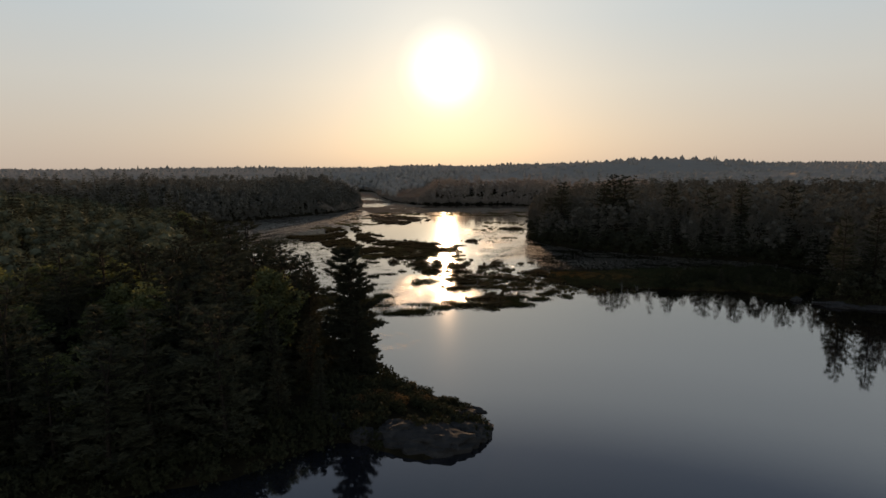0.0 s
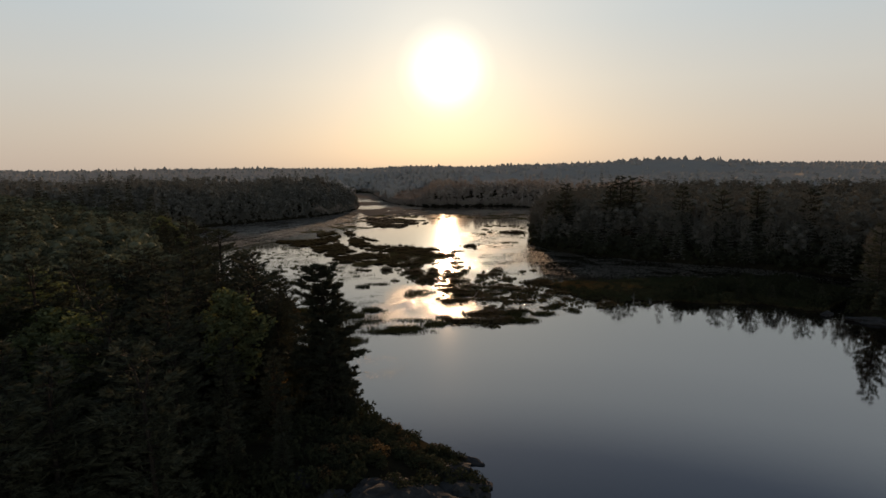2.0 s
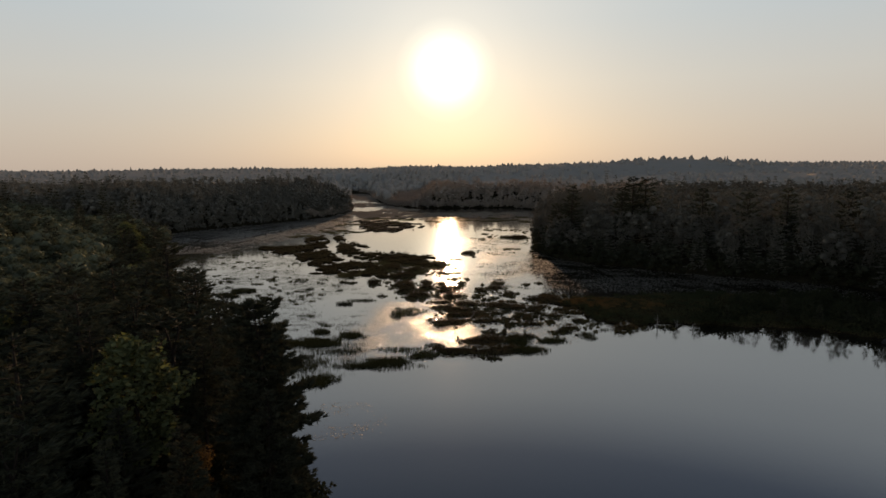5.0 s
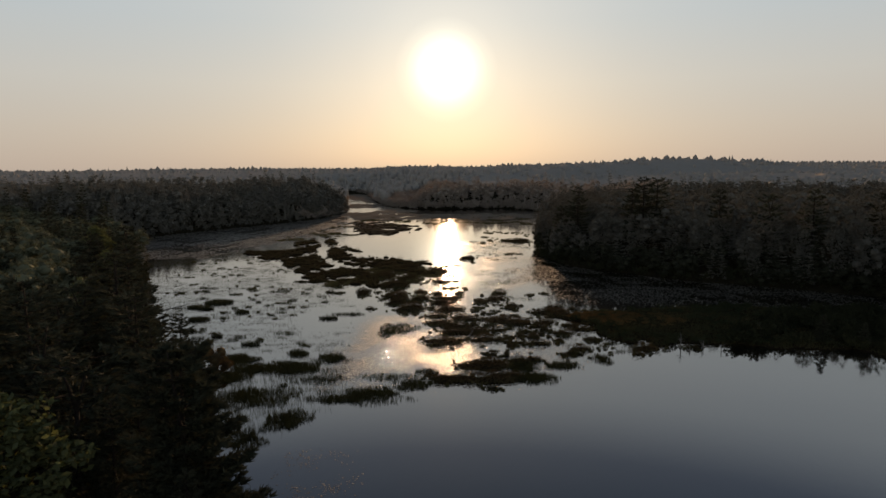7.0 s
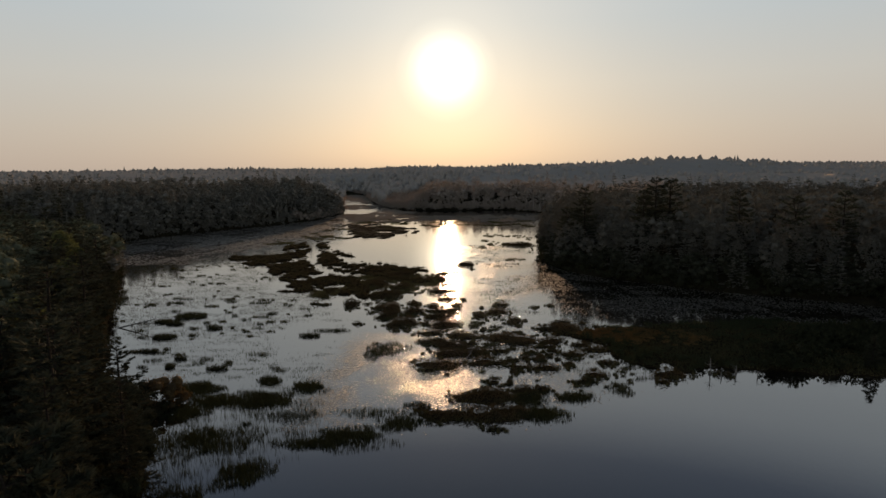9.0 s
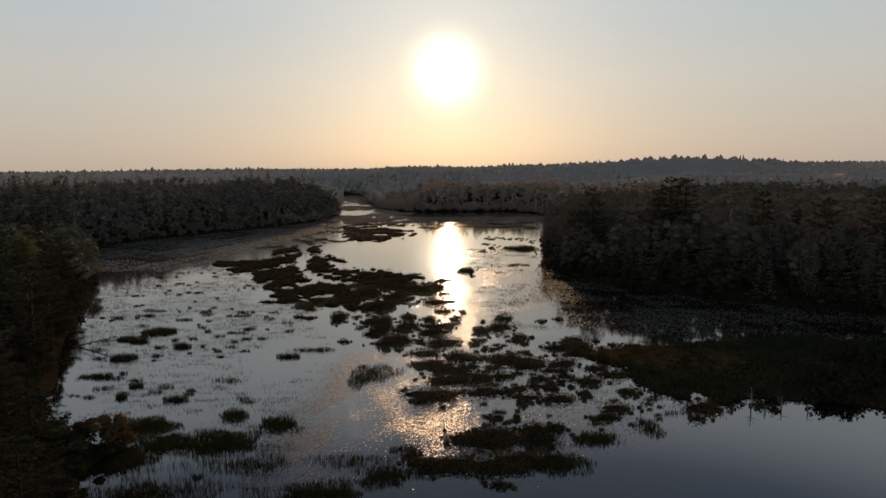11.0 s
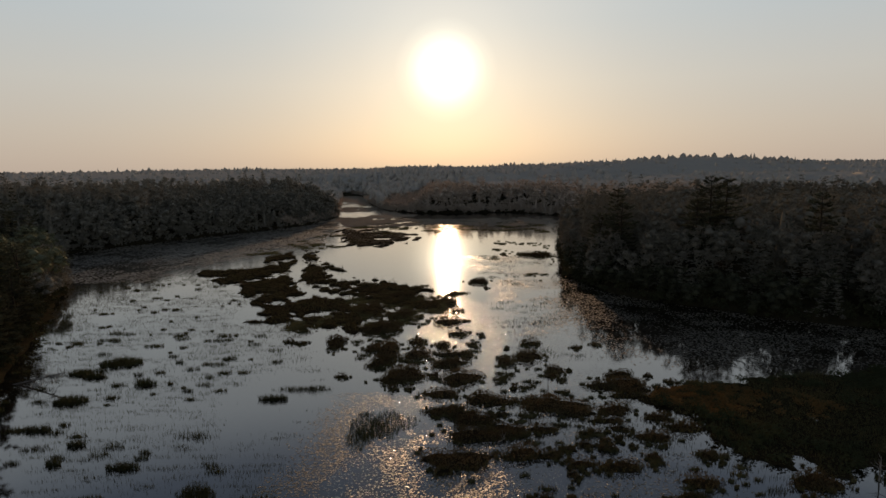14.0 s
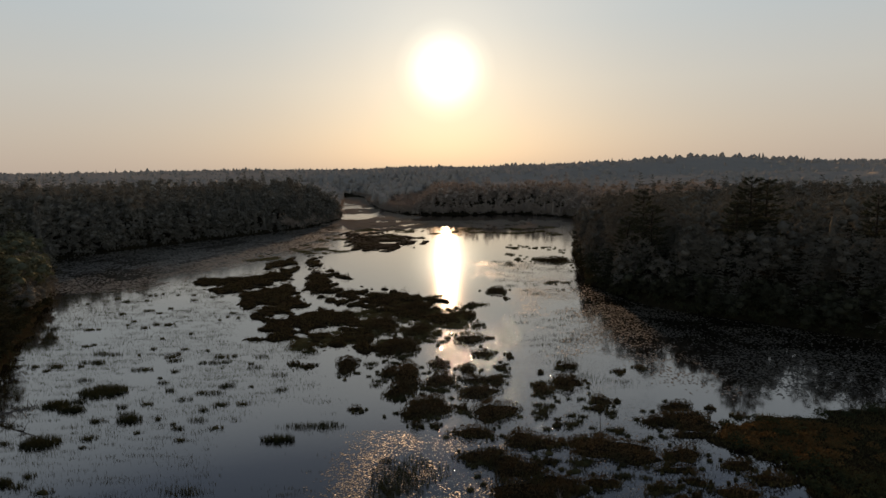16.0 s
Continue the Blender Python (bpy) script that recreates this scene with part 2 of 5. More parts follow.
def water_material():
    m, nt, bsdf, out = material("still_lake_water")
    N, L = nt.nodes.new, nt.links.new
    bsdf.inputs["IOR"].default_value = 2.5
    tc = N("ShaderNodeTexCoord")
    xyz = N("ShaderNodeSeparateXYZ")
    L(tc.outputs["Object"], xyz.inputs[0])

    def ease(axis, a, b, lo=0.0, hi=1.0):
        r = N("ShaderNodeMapRange")
        r.interpolation_type = "SMOOTHSTEP"
        r.inputs["From Min"].default_value, r.inputs["From Max"].default_value = a, b
        r.inputs["To Min"].default_value, r.inputs["To Max"].default_value = lo, hi
        L(axis, r.inputs["Value"])
        return r.outputs[0]

    def times(a, b):
        q = N("ShaderNodeMath")
        q.operation = "MULTIPLY"
        L(a, q.inputs[0])
        L(b, q.inputs[1])
        return q.outputs[0]

    def field(scale, detail, stretch=(1.0, 1.0, 1.0)):
        mp, n = N("ShaderNodeMapping"), N("ShaderNodeTexNoise")
        mp.inputs["Scale"].default_value = stretch
        n.inputs["Scale"].default_value, n.inputs["Detail"].default_value = scale, detail
        L(tc.outputs["Object"], mp.inputs[0])
        L(mp.outputs[0], n.inputs["Vector"])
        return n.outputs["Fac"]

    # body colour: greyer in the open lake, darker and browner over the marsh
    water_tone = N("ShaderNodeMix")
    water_tone.data_type = "RGBA"
    water_tone.inputs["A"].default_value, water_tone.inputs["B"].default_value = (0.007, 0.008, 0.011, 1), (0.005, 0.004, 0.003, 1)
    L(ease(xyz.outputs["Y"], 48, 96), water_tone.inputs["Factor"])
    L(water_tone.outputs["Result"], bsdf.inputs["Base Color"])
    # a light breeze over the upper marsh, sheltered water near the shore
    rough = N("ShaderNodeMath")
    rough.operation = "MULTIPLY_ADD"
    rough.inputs[1].default_value, rough.inputs[2].default_value = 0.02, 0.045
    L(ease(xyz.outputs["Y"], 70, 260), rough.inputs[0])
    # slow swell everywhere
    swell = N("ShaderNodeBump")
    swell.inputs["Strength"].default_value, swell.inputs["Distance"].default_value = 0.4, 0.008
    L(field(0.9, 3.0, (1.0, 0.75, 1.0)), swell.inputs["Height"])
    def plus(a, b, k):
        q = N("ShaderNodeMath")
        q.operation = "MULTIPLY_ADD"
        L(a, q.inputs[0])
        q.inputs[1].default_value = k
        L(b, q.inputs[2])
        return q.outputs[0]

    def away(x):
        q, r = N("ShaderNodeMath"), N("ShaderNodeMath")
        q.operation, r.operation = "SUBTRACT", "ABSOLUTE"
        L(xyz.outputs["X"], q.inputs[0])
        q.inputs[1].default_value = x
        L(q.outputs[0], r.inputs[0])
        return r.outputs[0]

    gust = times(times(ease(xyz.outputs["Y"], 108, 124), ease(xyz.outputs["Y"], 168, 128)), times(ease(away(0), 28, 8), ease(field(0.07, 4.0), 0.36, 0.56)))
    drift = times(times(ease(xyz.outputs["Y"], 118, 140), ease(xyz.outputs["Y"], 250, 185)), times(ease(away(7), 26, 5), ease(field(0.12, 3.0), 0.22, 0.62)))
    # cat's-paws in the far cove
    paws = N("ShaderNodeMath")
    paws.operation = "MULTIPLY_ADD"
    paws.inputs[1].default_value = 0.10
    L(times(ease(xyz.outputs["Y"], 260, 360), ease(away(0), 36, 70)), paws.inputs[0])
    L(rough.outputs[0], paws.inputs[2])
    blur = N("ShaderNodeMath")
    blur.operation = "MULTIPLY_ADD"
    blur.inputs[1].default_value = 0.008
    L(gust, blur.inputs[0])
    L(plus(drift, paws.outputs[0], 0.008), blur.inputs[2])
    L(blur.outputs[0], bsdf.inputs["Roughness"])
    # small broken wavelets where the breeze touches the water, calm between them
    wavelets = N("ShaderNodeBump")
    wavelets.inputs["Distance"].default_value = 0.05
    L(times(ease(field(2.3, 2.0, (1.4, 0.8, 1.0)), 0.57, 0.72), plus(gust, drift, 0.75)), wavelets.inputs["Height"])
    L(swell.outputs[0], wavelets.inputs["Normal"])
    L(wavelets.outputs[0], bsdf.inputs["Normal"])
    return m


M_ROCK = rock_material()
M_SOIL = soil_material("forest_floor", [(0.3, (0.010, 0.009, 0.006)), (0.6, (0.022, 0.018, 0.010)), (0.8, (0.04, 0.032, 0.016))])
M_PEAT = soil_material("peat_mat", [(0.3, (0.010, 0.008, 0.005)), (0.6, (0.02, 0.015, 0.008)), (0.8, (0.035, 0.026, 0.012))], 1.2)
M_WATER = water_material()
M_PAD = foliage("lily_pad_leaf", (0.02, 0.02, 0.012), (0.035, 0.034, 0.018), (0.07, 0.06, 0.03), (1, 1, 0.6), 0.1)
M_PAD.node_tree.nodes["Principled BSDF"].inputs["Roughness"].default_value = 0.42
M_PAD.node_tree.nodes["Principled BSDF"].inputs["Specular IOR Level"].default_value = 0.4

# Duller copy of the pads, its colour lightened to stand in for haze.
M_PAD_DULL = foliage("pale_dull_pad_leaf", (0.062, 0.054, 0.042), (0.092, 0.079, 0.06), (0.135, 0.112, 0.08), (1, 1, 0.6), 0.1, 0.15, 0.5)

# ---- mesh helpers ----


def mesh_np(name, V, F, mat, smooth=False):
    """A mesh from a vertex array and a triangle array."""
    V, F = np.asarray(V, np.float32), np.asarray(F, np.int32)
    me = bpy.data.meshes.new(name)
    me.vertices.add(len(V))
    me.vertices.foreach_set("co", V.ravel())
    me.loops.add(F.size)
    me.loops.foreach_set("vertex_index", F.ravel())
    me.polygons.add(len(F))
    me.polygons.foreach_set("loop_start", np.arange(0, F.size, 3, dtype=np.int32))
    me.polygons.foreach_set("use_smooth", np.full(len(F), smooth, dtype=bool))
    me.update()
    me.validate()
    me.materials.append(mat)
    return me


def join(parts):
    """Several (V, F) pairs as one."""
    Vs, Fs, k = [], [], 0
    for V, F in parts:
        Vs.append(V)
        Fs.append(F + k)
        k += len(V)
    return np.concatenate(Vs), np.concatenate(Fs)


def scatter(template, places, rng, tilt=0.0):
    """Copies of a (V, F) template at rows of x, y, z, scale, height factor; turned about z at random."""
    V, F = template
    places = np.asarray(places, float)
    n = len(places)
    a = rng.uniform(0, 2 * np.pi, n)
    c, s = np.cos(a), np.sin(a)
    X = (V[None, :, 0] * c[:, None] - V[None, :, 1] * s[:, None]) * places[:, 3:4] + places[:, 0:1]
    Y = (V[None, :, 0] * s[:, None] + V[None, :, 1] * c[:, None]) * places[:, 3:4] + places[:, 1:2]
    Z = V[None, :, 2] * places[:, 4:5] + places[:, 2:3]
    W = np.stack([X, Y, Z], -1).reshape(-1, 3)
    G = (F[None] + (np.arange(n) * len(V))[:, None, None]).reshape(-1, 3)
    return W, G


def tube(path, radii, sides=6):
    """A tapered limb along a list of points."""
    path = [Vector(p) for p in path]
    V, F = [], []
    for i, p in enumerate(path):
        d = (path[min(i + 1, len(path) - 1)] - path[max(i - 1, 0)]).normalized()
        u = d.orthogonal().normalized()
        w = d.cross(u)
        for k in range(sides):
            a = 2 * math.pi * k / sides
            V.append(p + (u * math.cos(a) + w * math.sin(a)) * radii[i])
    for i in range(len(path) - 1):
        for k in range(sides):
            a, b = i * sides + k, i * sides + (k + 1) % sides
            F += [(a, b, b + sides), (a, b + sides, a + sides)]
    V.append(path[-1])
    t = len(V) - 1
    o = (len(path) - 1) * sides
    F += [(o + k, o + (k + 1) % sides, t) for k in range(sides)]
    return np.array([tuple(v) for v in V]), np.array(F)


def unit(a):
    return a / np.maximum(np.linalg.norm(a, axis=-1, keepdims=True), 1e-6)


def spikes(P, D, length, width, spread, k, rng):
    """k narrow blades from each point P, about the directions D."""
    n = len(P)
    P, D = np.repeat(P, k, 0), np.repeat(D, k, 0)
    L = np.repeat(np.broadcast_to(length, (n,)), k) * rng.uniform(0.7, 1.25, n * k)
    d = unit(D + rng.normal(0, 1, (n * k, 3)) * spread)
    side = unit(np.cross(d, rng.normal(0, 1, (n * k, 3)))) * width
    tip = P + d * L[:, None]
    V = np.stack([P - side * 0.5, P + side * 0.5, tip + side * 0.15], 1).reshape(-1, 3)
    return V, np.arange(len(V)).reshape(-1, 3)


def leaves(P, size, k, rng, flat=0.5):
    """k rhombic leaf sprays round each point."""
    n = len(P) * k
    C = np.repeat(P, k, 0) + rng.normal(0, size * 0.55, (n, 3))
    d = unit(rng.normal(0, 1, (n, 3)) * (1, 1, flat))
    e = unit(np.cross(d, rng.normal(0, 1, (n, 3))))
    L = size * rng.uniform(0.6, 1.3, (n, 1))
    V = np.stack([C - d * L, C + e * L * 0.55, C + d * L, C - e * L * 0.55], 1).reshape(-1, 3)
    i = np.arange(n)[:, None] * 4
    return V, np.concatenate([i + (0, 1, 2), i + (0, 2, 3)], 0)


# ---- tree shapes: every maker returns wood and crown as (V, F) pairs for a tree of the given height ----


def pine_shape(rng, h=21.0, bare=0.3, reach=4.6, whorls=15, tufts=9, k=5, blade=0.55, conical=False, slim=0.3, upturn=-0.12, taper=0.85, lift=0.3):
    wood, P, D = [], [], []
    lean = rng.normal(0, 0.25, 2)
    top = np.array([lean[0], lean[1], h])
    wood.append(tube([(0, 0, -0.5), tuple(top * 0.4), tuple(top * 0.75), tuple(top)], [h * 0.013, h * 0.010, h * 0.006, 0.03], 7))
    for w in range(whorls):
        f = w / (whorls - 1)
        z = h * (bare + (0.985 - bare) * f)
        base = top * (z / h)
        if conical:
            r = reach * (1 - f) ** taper + 0.35
        else:
            r = reach * (0.55 + 0.75 * math.sin(math.pi * min(1, 0.25 + 0.75 * f)) ** 1.0) * (1.0 if f < 0.75 else 1.15 - 0.6 * (f - 0.75) / 0.25)
        nb = int(rng.integers(4, 7))
        a0 = rng.uniform(0, 6.28)
        for b in range(nb):
            a = a0 + 6.283 * b / nb + rng.normal(0, 0.25)
            rr = r * rng.uniform(0.55, 1.15)
            rise = (0.10 + 0.35 * f if not conical else upturn + 0.35 * f) * rr + rng.normal(0, 0.15)
            zz = base[2] + rng.normal(0, 0.25)
            o = np.array([base[0], base[1], zz])
            mid = o + np.array([math.cos(a) * rr * 0.55, math.sin(a) * rr * 0.55, rise * 0.25])
            end = o + np.array([math.cos(a) * rr, math.sin(a) * rr, rise])
            wood.append(tube([tuple(o), tuple(mid), tuple(end)], [0.055, 0.035, 0.015], 3))
            nt = max(3, int(tufts * rr / reach))
            u = rng.uniform(0.28, 1.0, nt) ** 0.8
            seg = np.where(u[:, None] < 0.55, o + (mid - o) * (u[:, None] / 0.55), mid + (end - mid) * ((u[:, None] - 0.55) / 0.45))
            side = np.array([-math.sin(a), math.cos(a), 0]) * rng.normal(0, 0.22, nt)[:, None] * rr * (1.15 - u[:, None] * 0.7)
            P.append(seg + side + rng.normal(0, 0.07, (nt, 3)))
            out = np.array([math.cos(a), math.sin(a), lift])
            D.append(np.repeat(out[None], nt, 0) + side * 0.8)
    P, D = np.concatenate(P), np.concatenate(D)
    return join(wood), spikes(P, unit(D), blade, blade * slim, (0.42, 0.42, 0.2), k, rng)


def plume_pine_shape(rng, h=24.0, bare=0.08, reach=5.2, whorls=22, tufts=20, k=7, blade=0.5, forks=1, full=0.5, top=0.25, width=0.16):
    """A white pine: long level limbs with upswept ends, needles in flat plumes along them, an open uneven top.
    full: how far up the crown stays wide; top: the limbs' length at the very top as a share of reach."""
    wood, P, D, S = [], [], [], []
    lean = rng.normal(0, 0.35, 2)
    split = h * rng.uniform(0.62, 0.74)
    leaders = []
    for i in range(forks):
        a = 6.283 * i / forks + rng.uniform(0, 1.5)
        out = 0.0 if forks == 1 else h * 0.055
        leaders.append(np.array([lean[0] + math.cos(a) * out, lean[1] + math.sin(a) * out, h * (1.0 - 0.05 * i)]))
    wood.append(tube([(0, 0, -0.5), (lean[0] * 0.3, lean[1] * 0.3, h * 0.35), (lean[0] * 0.7, lean[1] * 0.7, split)], [h * 0.014, h * 0.011, h * 0.008], 7))
    joint = np.array([lean[0] * 0.7, lean[1] * 0.7, split])
    for e in leaders:
        wood.append(tube([tuple(joint), tuple(joint * 0.5 + e * 0.5 + (0, 0, 0.3)), tuple(e)], [h * 0.008, h * 0.005, 0.03], 6))
    for w in range(whorls):
        f = (w + rng.uniform(-0.3, 0.3)) / (whorls - 1)
        f = min(max(f, 0.0), 1.0)
        z = h * (bare + (0.97 - bare) * f)
        tip = leaders[w % forks]
        if z < split:
            base = np.array([lean[0] * 0.7 * z / split, lean[1] * 0.7 * z / split, z])
        else:
            base = joint + (tip - joint) * min(1.0, (z - split) / (tip[2] - split))
        r = reach * (1.0 if f < full else 1 - (1 - top) * ((f - full) / (1 - full)) ** 1.15) * (0.86 + 0.14 * math.sin(f * 23.0))
        nb = int(rng.integers(4, 7))
        a0 = rng.uniform(0, 6.28)
        for b in range(nb):
            a = a0 + 6.283 * b / nb + rng.normal(0, 0.3)
            rr = r * rng.uniform(0.5, 1.12)
            sag = (-0.10 + 0.42 * f) * rr
            way, side = np.array([math.cos(a), math.sin(a), 0]), np.array([-math.sin(a), math.cos(a), 0])
            o = base + (0, 0, rng.normal(0, 0.2))
            mid = o + way * rr * 0.55 + side * rng.normal(0, 0.08) * rr + (0, 0, sag * 0.4 - 0.04 * rr)
            end = o + way * rr + side * rng.normal(0, 0.12) * rr + (0, 0, sag + 0.05 * rr)
            wood.append(tube([tuple(o), tuple(mid), tuple(end)], [0.06, 0.04, 0.012], 3))
            n = max(4, int(tufts * rr / reach))
            u = rng.uniform(0.08 if f < 0.72 else 0.45, 1.0, n) ** 0.75
            seg = np.where(u[:, None] < 0.55, o + (mid - o) * (u[:, None] / 0.55), mid + (end - mid) * ((u[:, None] - 0.55) / 0.45))
            off = rng.normal(0, width, n) * rr * (1.2 - 0.75 * u)
            P.append(seg + side * off[:, None] + np.stack([np.zeros(n), np.zeros(n), np.abs(rng.normal(0, 0.09, n))], 1))
            D.append(way * 0.9 + side * (off / max(rr, 0.1) * 2.2)[:, None] + (0, 0, 0.28))
            S.append(np.full(n, 0.8 + 0.4 * rng.uniform()))
    P, D, S = np.concatenate(P), unit(np.concatenate(D)), np.concatenate(S)
    return join(wood), spikes(P, D, blade * S, blade * 0.3, (0.5, 0.5, 0.24), k, rng)


def broadleaf_shape(rng, h=17.0, width=5.0, lobes=15, per=42, size=0.34, k=3, start=0.3):
    wood, P = [], []
    top = np.array([rng.normal(0, 0.4), rng.normal(0, 0.4), h * 0.85])
    wood.append(tube([(0, 0, -0.5), (top[0] * 0.3, top[1] * 0.3, h * 0.35), (top[0] * 0.7, top[1] * 0.7, h * 0.6), tuple(top)],
                     [h * 0.016, h * 0.012, h * 0.008, 0.04], 7))
    for i in range(lobes):
        f = (i + 0.5) / lobes
        z = h * (start + (0.92 - start) * f)
        r = width * math.sin(math.pi * (0.18 + 0.74 * f)) * rng.uniform(0.35, 0.9)
        a = 2.4 * i + rng.normal(0, 0.4)
        c = np.array([math.cos(a) * r + top[0] * f, math.sin(a) * r + top[1] * f, z + rng.normal(0, 0.4)])
        R = width * rng.uniform(0.30, 0.48)
        o = np.array([top[0] * f * 0.8, top[1] * f * 0.8, max(h * 0.22, z - 0.45 * r - 0.8)])
        wood.append(tube([tuple(o), tuple(o * 0.5 + c * 0.5 + (0, 0, 0.2)), tuple(c)], [0.11, 0.06, 0.02], 4))
        d = unit(rng.normal(0, 1, (per, 3)) + (0, 0, 0.35))
        P.append(c + d * R * rng.uniform(0.55, 1.08, (per, 1)) * (1, 1, 0.72))
    return join(wood), leaves(np.concatenate(P), size, k, rng)


RNG = np.random.default_rng(7)

# ---- plan of the shore ----
LAKE_LEFT = [(2, 33), (1.2, 29), (-2, 26), (-8.4, 23), (-13, 25.5), (-19, 29), (-25, 25), (-32, 18), (-45, 13), (-75, 4), (-130, -6),
             (-260, -20), (-900, -60), (-4600, -60), (-4600, 4700), (-150, 4700), (-150, 960), (-168, 950), (-152, 880), (-136, 800), (-124, 720), (-116, 660), (-108, 600), (-92, 548), (-98, 515), (-106, 485), (-120, 455),
             (-143, 425), (-160, 398), (-178, 366), (-186, 350), (-174, 325), (-132, 262), (-98, 194), (-79.5, 157), (-63, 130),
             (-55, 124), (-46, 120), (-47, 113), (-44, 106), (-46, 101), (-40, 95), (-37, 88), (-31, 76), (-25, 66), (-18, 57), (-10, 50), (-3.5, 43), (0.2, 40), (-2.5, 37.5), (0.5, 36)]
LAKE_RIGHT = [(-150, 960), (-122, 900), (-108, 820), (-96, 750), (-82, 690), (-66, 628), (-46, 590), (-20, 583), (10, 580), (47, 585), (80, 545), (98, 490), (75, 430), (58, 395), (50, 360), (43, 310),
              (38.5, 275), (44, 252), (56, 234), (80, 214), (105, 200), (128, 185), (140, 165), (128, 148), (112, 133), (103, 121), (103, 113), (113, 108), (135, 104),
              (200, 70), (300, -20), (900, -100), (4600, -100), (4600, 4700), (-150, 4700)]


def shore_distance(X, Y):
    """Metres inland of the shore (negative over the lake)."""
    best = np.full(X.shape, 1e9)
    inside = np.zeros(X.shape, bool)
    for poly in (LAKE_LEFT, LAKE_RIGHT):
        for (x0, y0), (x1, y1) in zip(poly, poly[1:] + poly[:1]):
            dx, dy = x1 - x0, y1 - y0
            t = np.clip(((X - x0) * dx + (Y - y0) * dy) / (dx * dx + dy * dy), 0, 1)
            if not (x0 == x1 == -150):
                best = np.minimum(best, np.hypot(X - x0 - t * dx, Y - y0 - t * dy))
            hit = ((y0 > Y) != (y1 > Y)) & (X < (x1 - x0) * (Y - y0) / (dy if dy else 1e-9) + x0)
            inside ^= hit
    return np.where(inside, best, -best)


def waves(X, Y, s, seed):
    """Smooth rolling variation, about -1 to 1."""
    r = np.random.default_rng(seed)
    out = np.zeros(np.shape(X))
    for i in range(7):
        a, f, p = r.uniform(0, 6.28), r.uniform(0.6, 1.9) / s, r.uniform(0, 6.28)
        out += np.sin((X * math.cos(a) + Y * math.sin(a)) * f + p)
    return out / 3.2


def step(a, b, v):
    t = np.clip((v - a) / (b - a), 0, 1)
    return t * t * (3 - 2 * t)


def terrain(X, Y):
    X, Y = np.asarray(X, float), np.asarray(Y, float)
    d = shore_distance(X, Y) + waves(X, Y, 5, 3) * 1.2 * step(0, 30, np.hypot(X + 5, Y - 33))
    z = np.where(d < 0, np.maximum(d * 0.35, -1.6), 0)
    inland = (1 - 0.6 * step(300, 360, Y)) * np.where(X > 0, 0.25, 0.62)
    rise = 1.1 * step(0, 3, d) + 2.0 * step(2, 25, d) + (6.5 * step(20, 90, d) + 5.0 * step(90, 250, d)) * inland
    rise = rise + 4.5 * step(0, 16, d) * step(88, 125, Y) * np.where(X > 0, 1.0, 0.45 + 0.55 * step(300, 380, Y)) * (1 - step(520, 570, Y))
    z = z + rise + np.where(d > 8, waves(X, Y, 45, 5) * 1.6 * step(8, 60, d), 0)
    # the wooded ridge behind the near woods, the marsh point and the far bank
    left = 1 - step(-110, -40, X)
    z = z + 5.5 * left * step(30, 110, d) * step(120, 220, Y) * (1 - step(300, 350, Y))
    z = z + 6.5 * left * step(8, 40, d) * step(345, 390, Y) * (1 - step(560, 640, Y)) + 6.5 * step(8, 40, d) * step(-50, 0, X) * step(560, 590, Y) * (1 - step(680, 760, Y))
    # far hills
    hill = 13.0 * step(640, 900, Y + 0.10 * X) * step(-260, 320, X) + 9.5 * step(700, 1100, Y) * (1 - step(-160, 120, X))
    hill = hill + 5.0 * step(-420, -150, X) * step(680, 920, Y)
    hill = hill + 8.5 * np.exp(-((X - 330) / 160) ** 2 - ((Y - 840) / 160) ** 2)
    hill = hill + 7 * step(1300, 2000, Y) + waves(X, Y, 260, 9) * 4.0 * step(600, 900, Y)
    return z + np.where(d > 0, hill * step(0, 120, d), 0)


def axis(lo, hi, fine, cell, far):
    a = list(np.arange(lo, hi + 0.1, cell))
    v, s = hi, cell
    while v < far[1]:
        s *= 1.22
        v = min(v + s, far[1])
        a.append(v)
    v, s = lo, cell
    while v > far[0]:
        s *= 1.22
        v = max(v - s, far[0])
        a.insert(0, v)
    return np.array(a)


def build_ground():
    xs = axis(-60, 60, 1, 2.0, (-4600, 4600))
    xs = np.unique(np.concatenate([xs, np.arange(-320, 330, 8.0)]))
    ys = np.unique(np.concatenate([axis(12, 130, 1, 2.0, (-900, 4700)), np.arange(130, 900, 8.0)]))
    X, Y = np.meshgrid(xs, ys)
    Z = terrain(X, Y)
    V = np.stack([X, Y, Z], -1).reshape(-1, 3)
    n = len(xs)
    i = (np.arange(len(ys) - 1)[:, None] * n + np.arange(n - 1)[None]).ravel()
    F = np.concatenate([np.stack([i, i + 1, i + n + 1], 1), np.stack([i, i + n + 1, i + n], 1)])
    ob = new("ground", mesh_np("ground", V, F, M_SOIL, True))
    tagged(ob, "dark forest floor rising from a wooded lake shore", "ground", kind="structure")


build_ground()
bm = bmesh.new()
for x, y in ((-1200, -900), (1200, -900), (1200, 1100), (-1200, 1100)):
    bm.verts.new((x, y, 0))
bm.faces.new(bm.verts)
me = bpy.data.meshes.new("water")
bm.to_mesh(me)
bm.free()
me.materials.append(M_WATER)
tagged(new("water", me), "calm dark lake water mirroring the low sun and sky", "lake", kind="structure")

# ---- trees ----


def part(name, VF, mat, parent, label="", smooth=False):
    ob = new(name, mesh_np(name, VF[0], VF[1], mat, smooth))
    ob.parent = parent
    return tagged(ob, label)


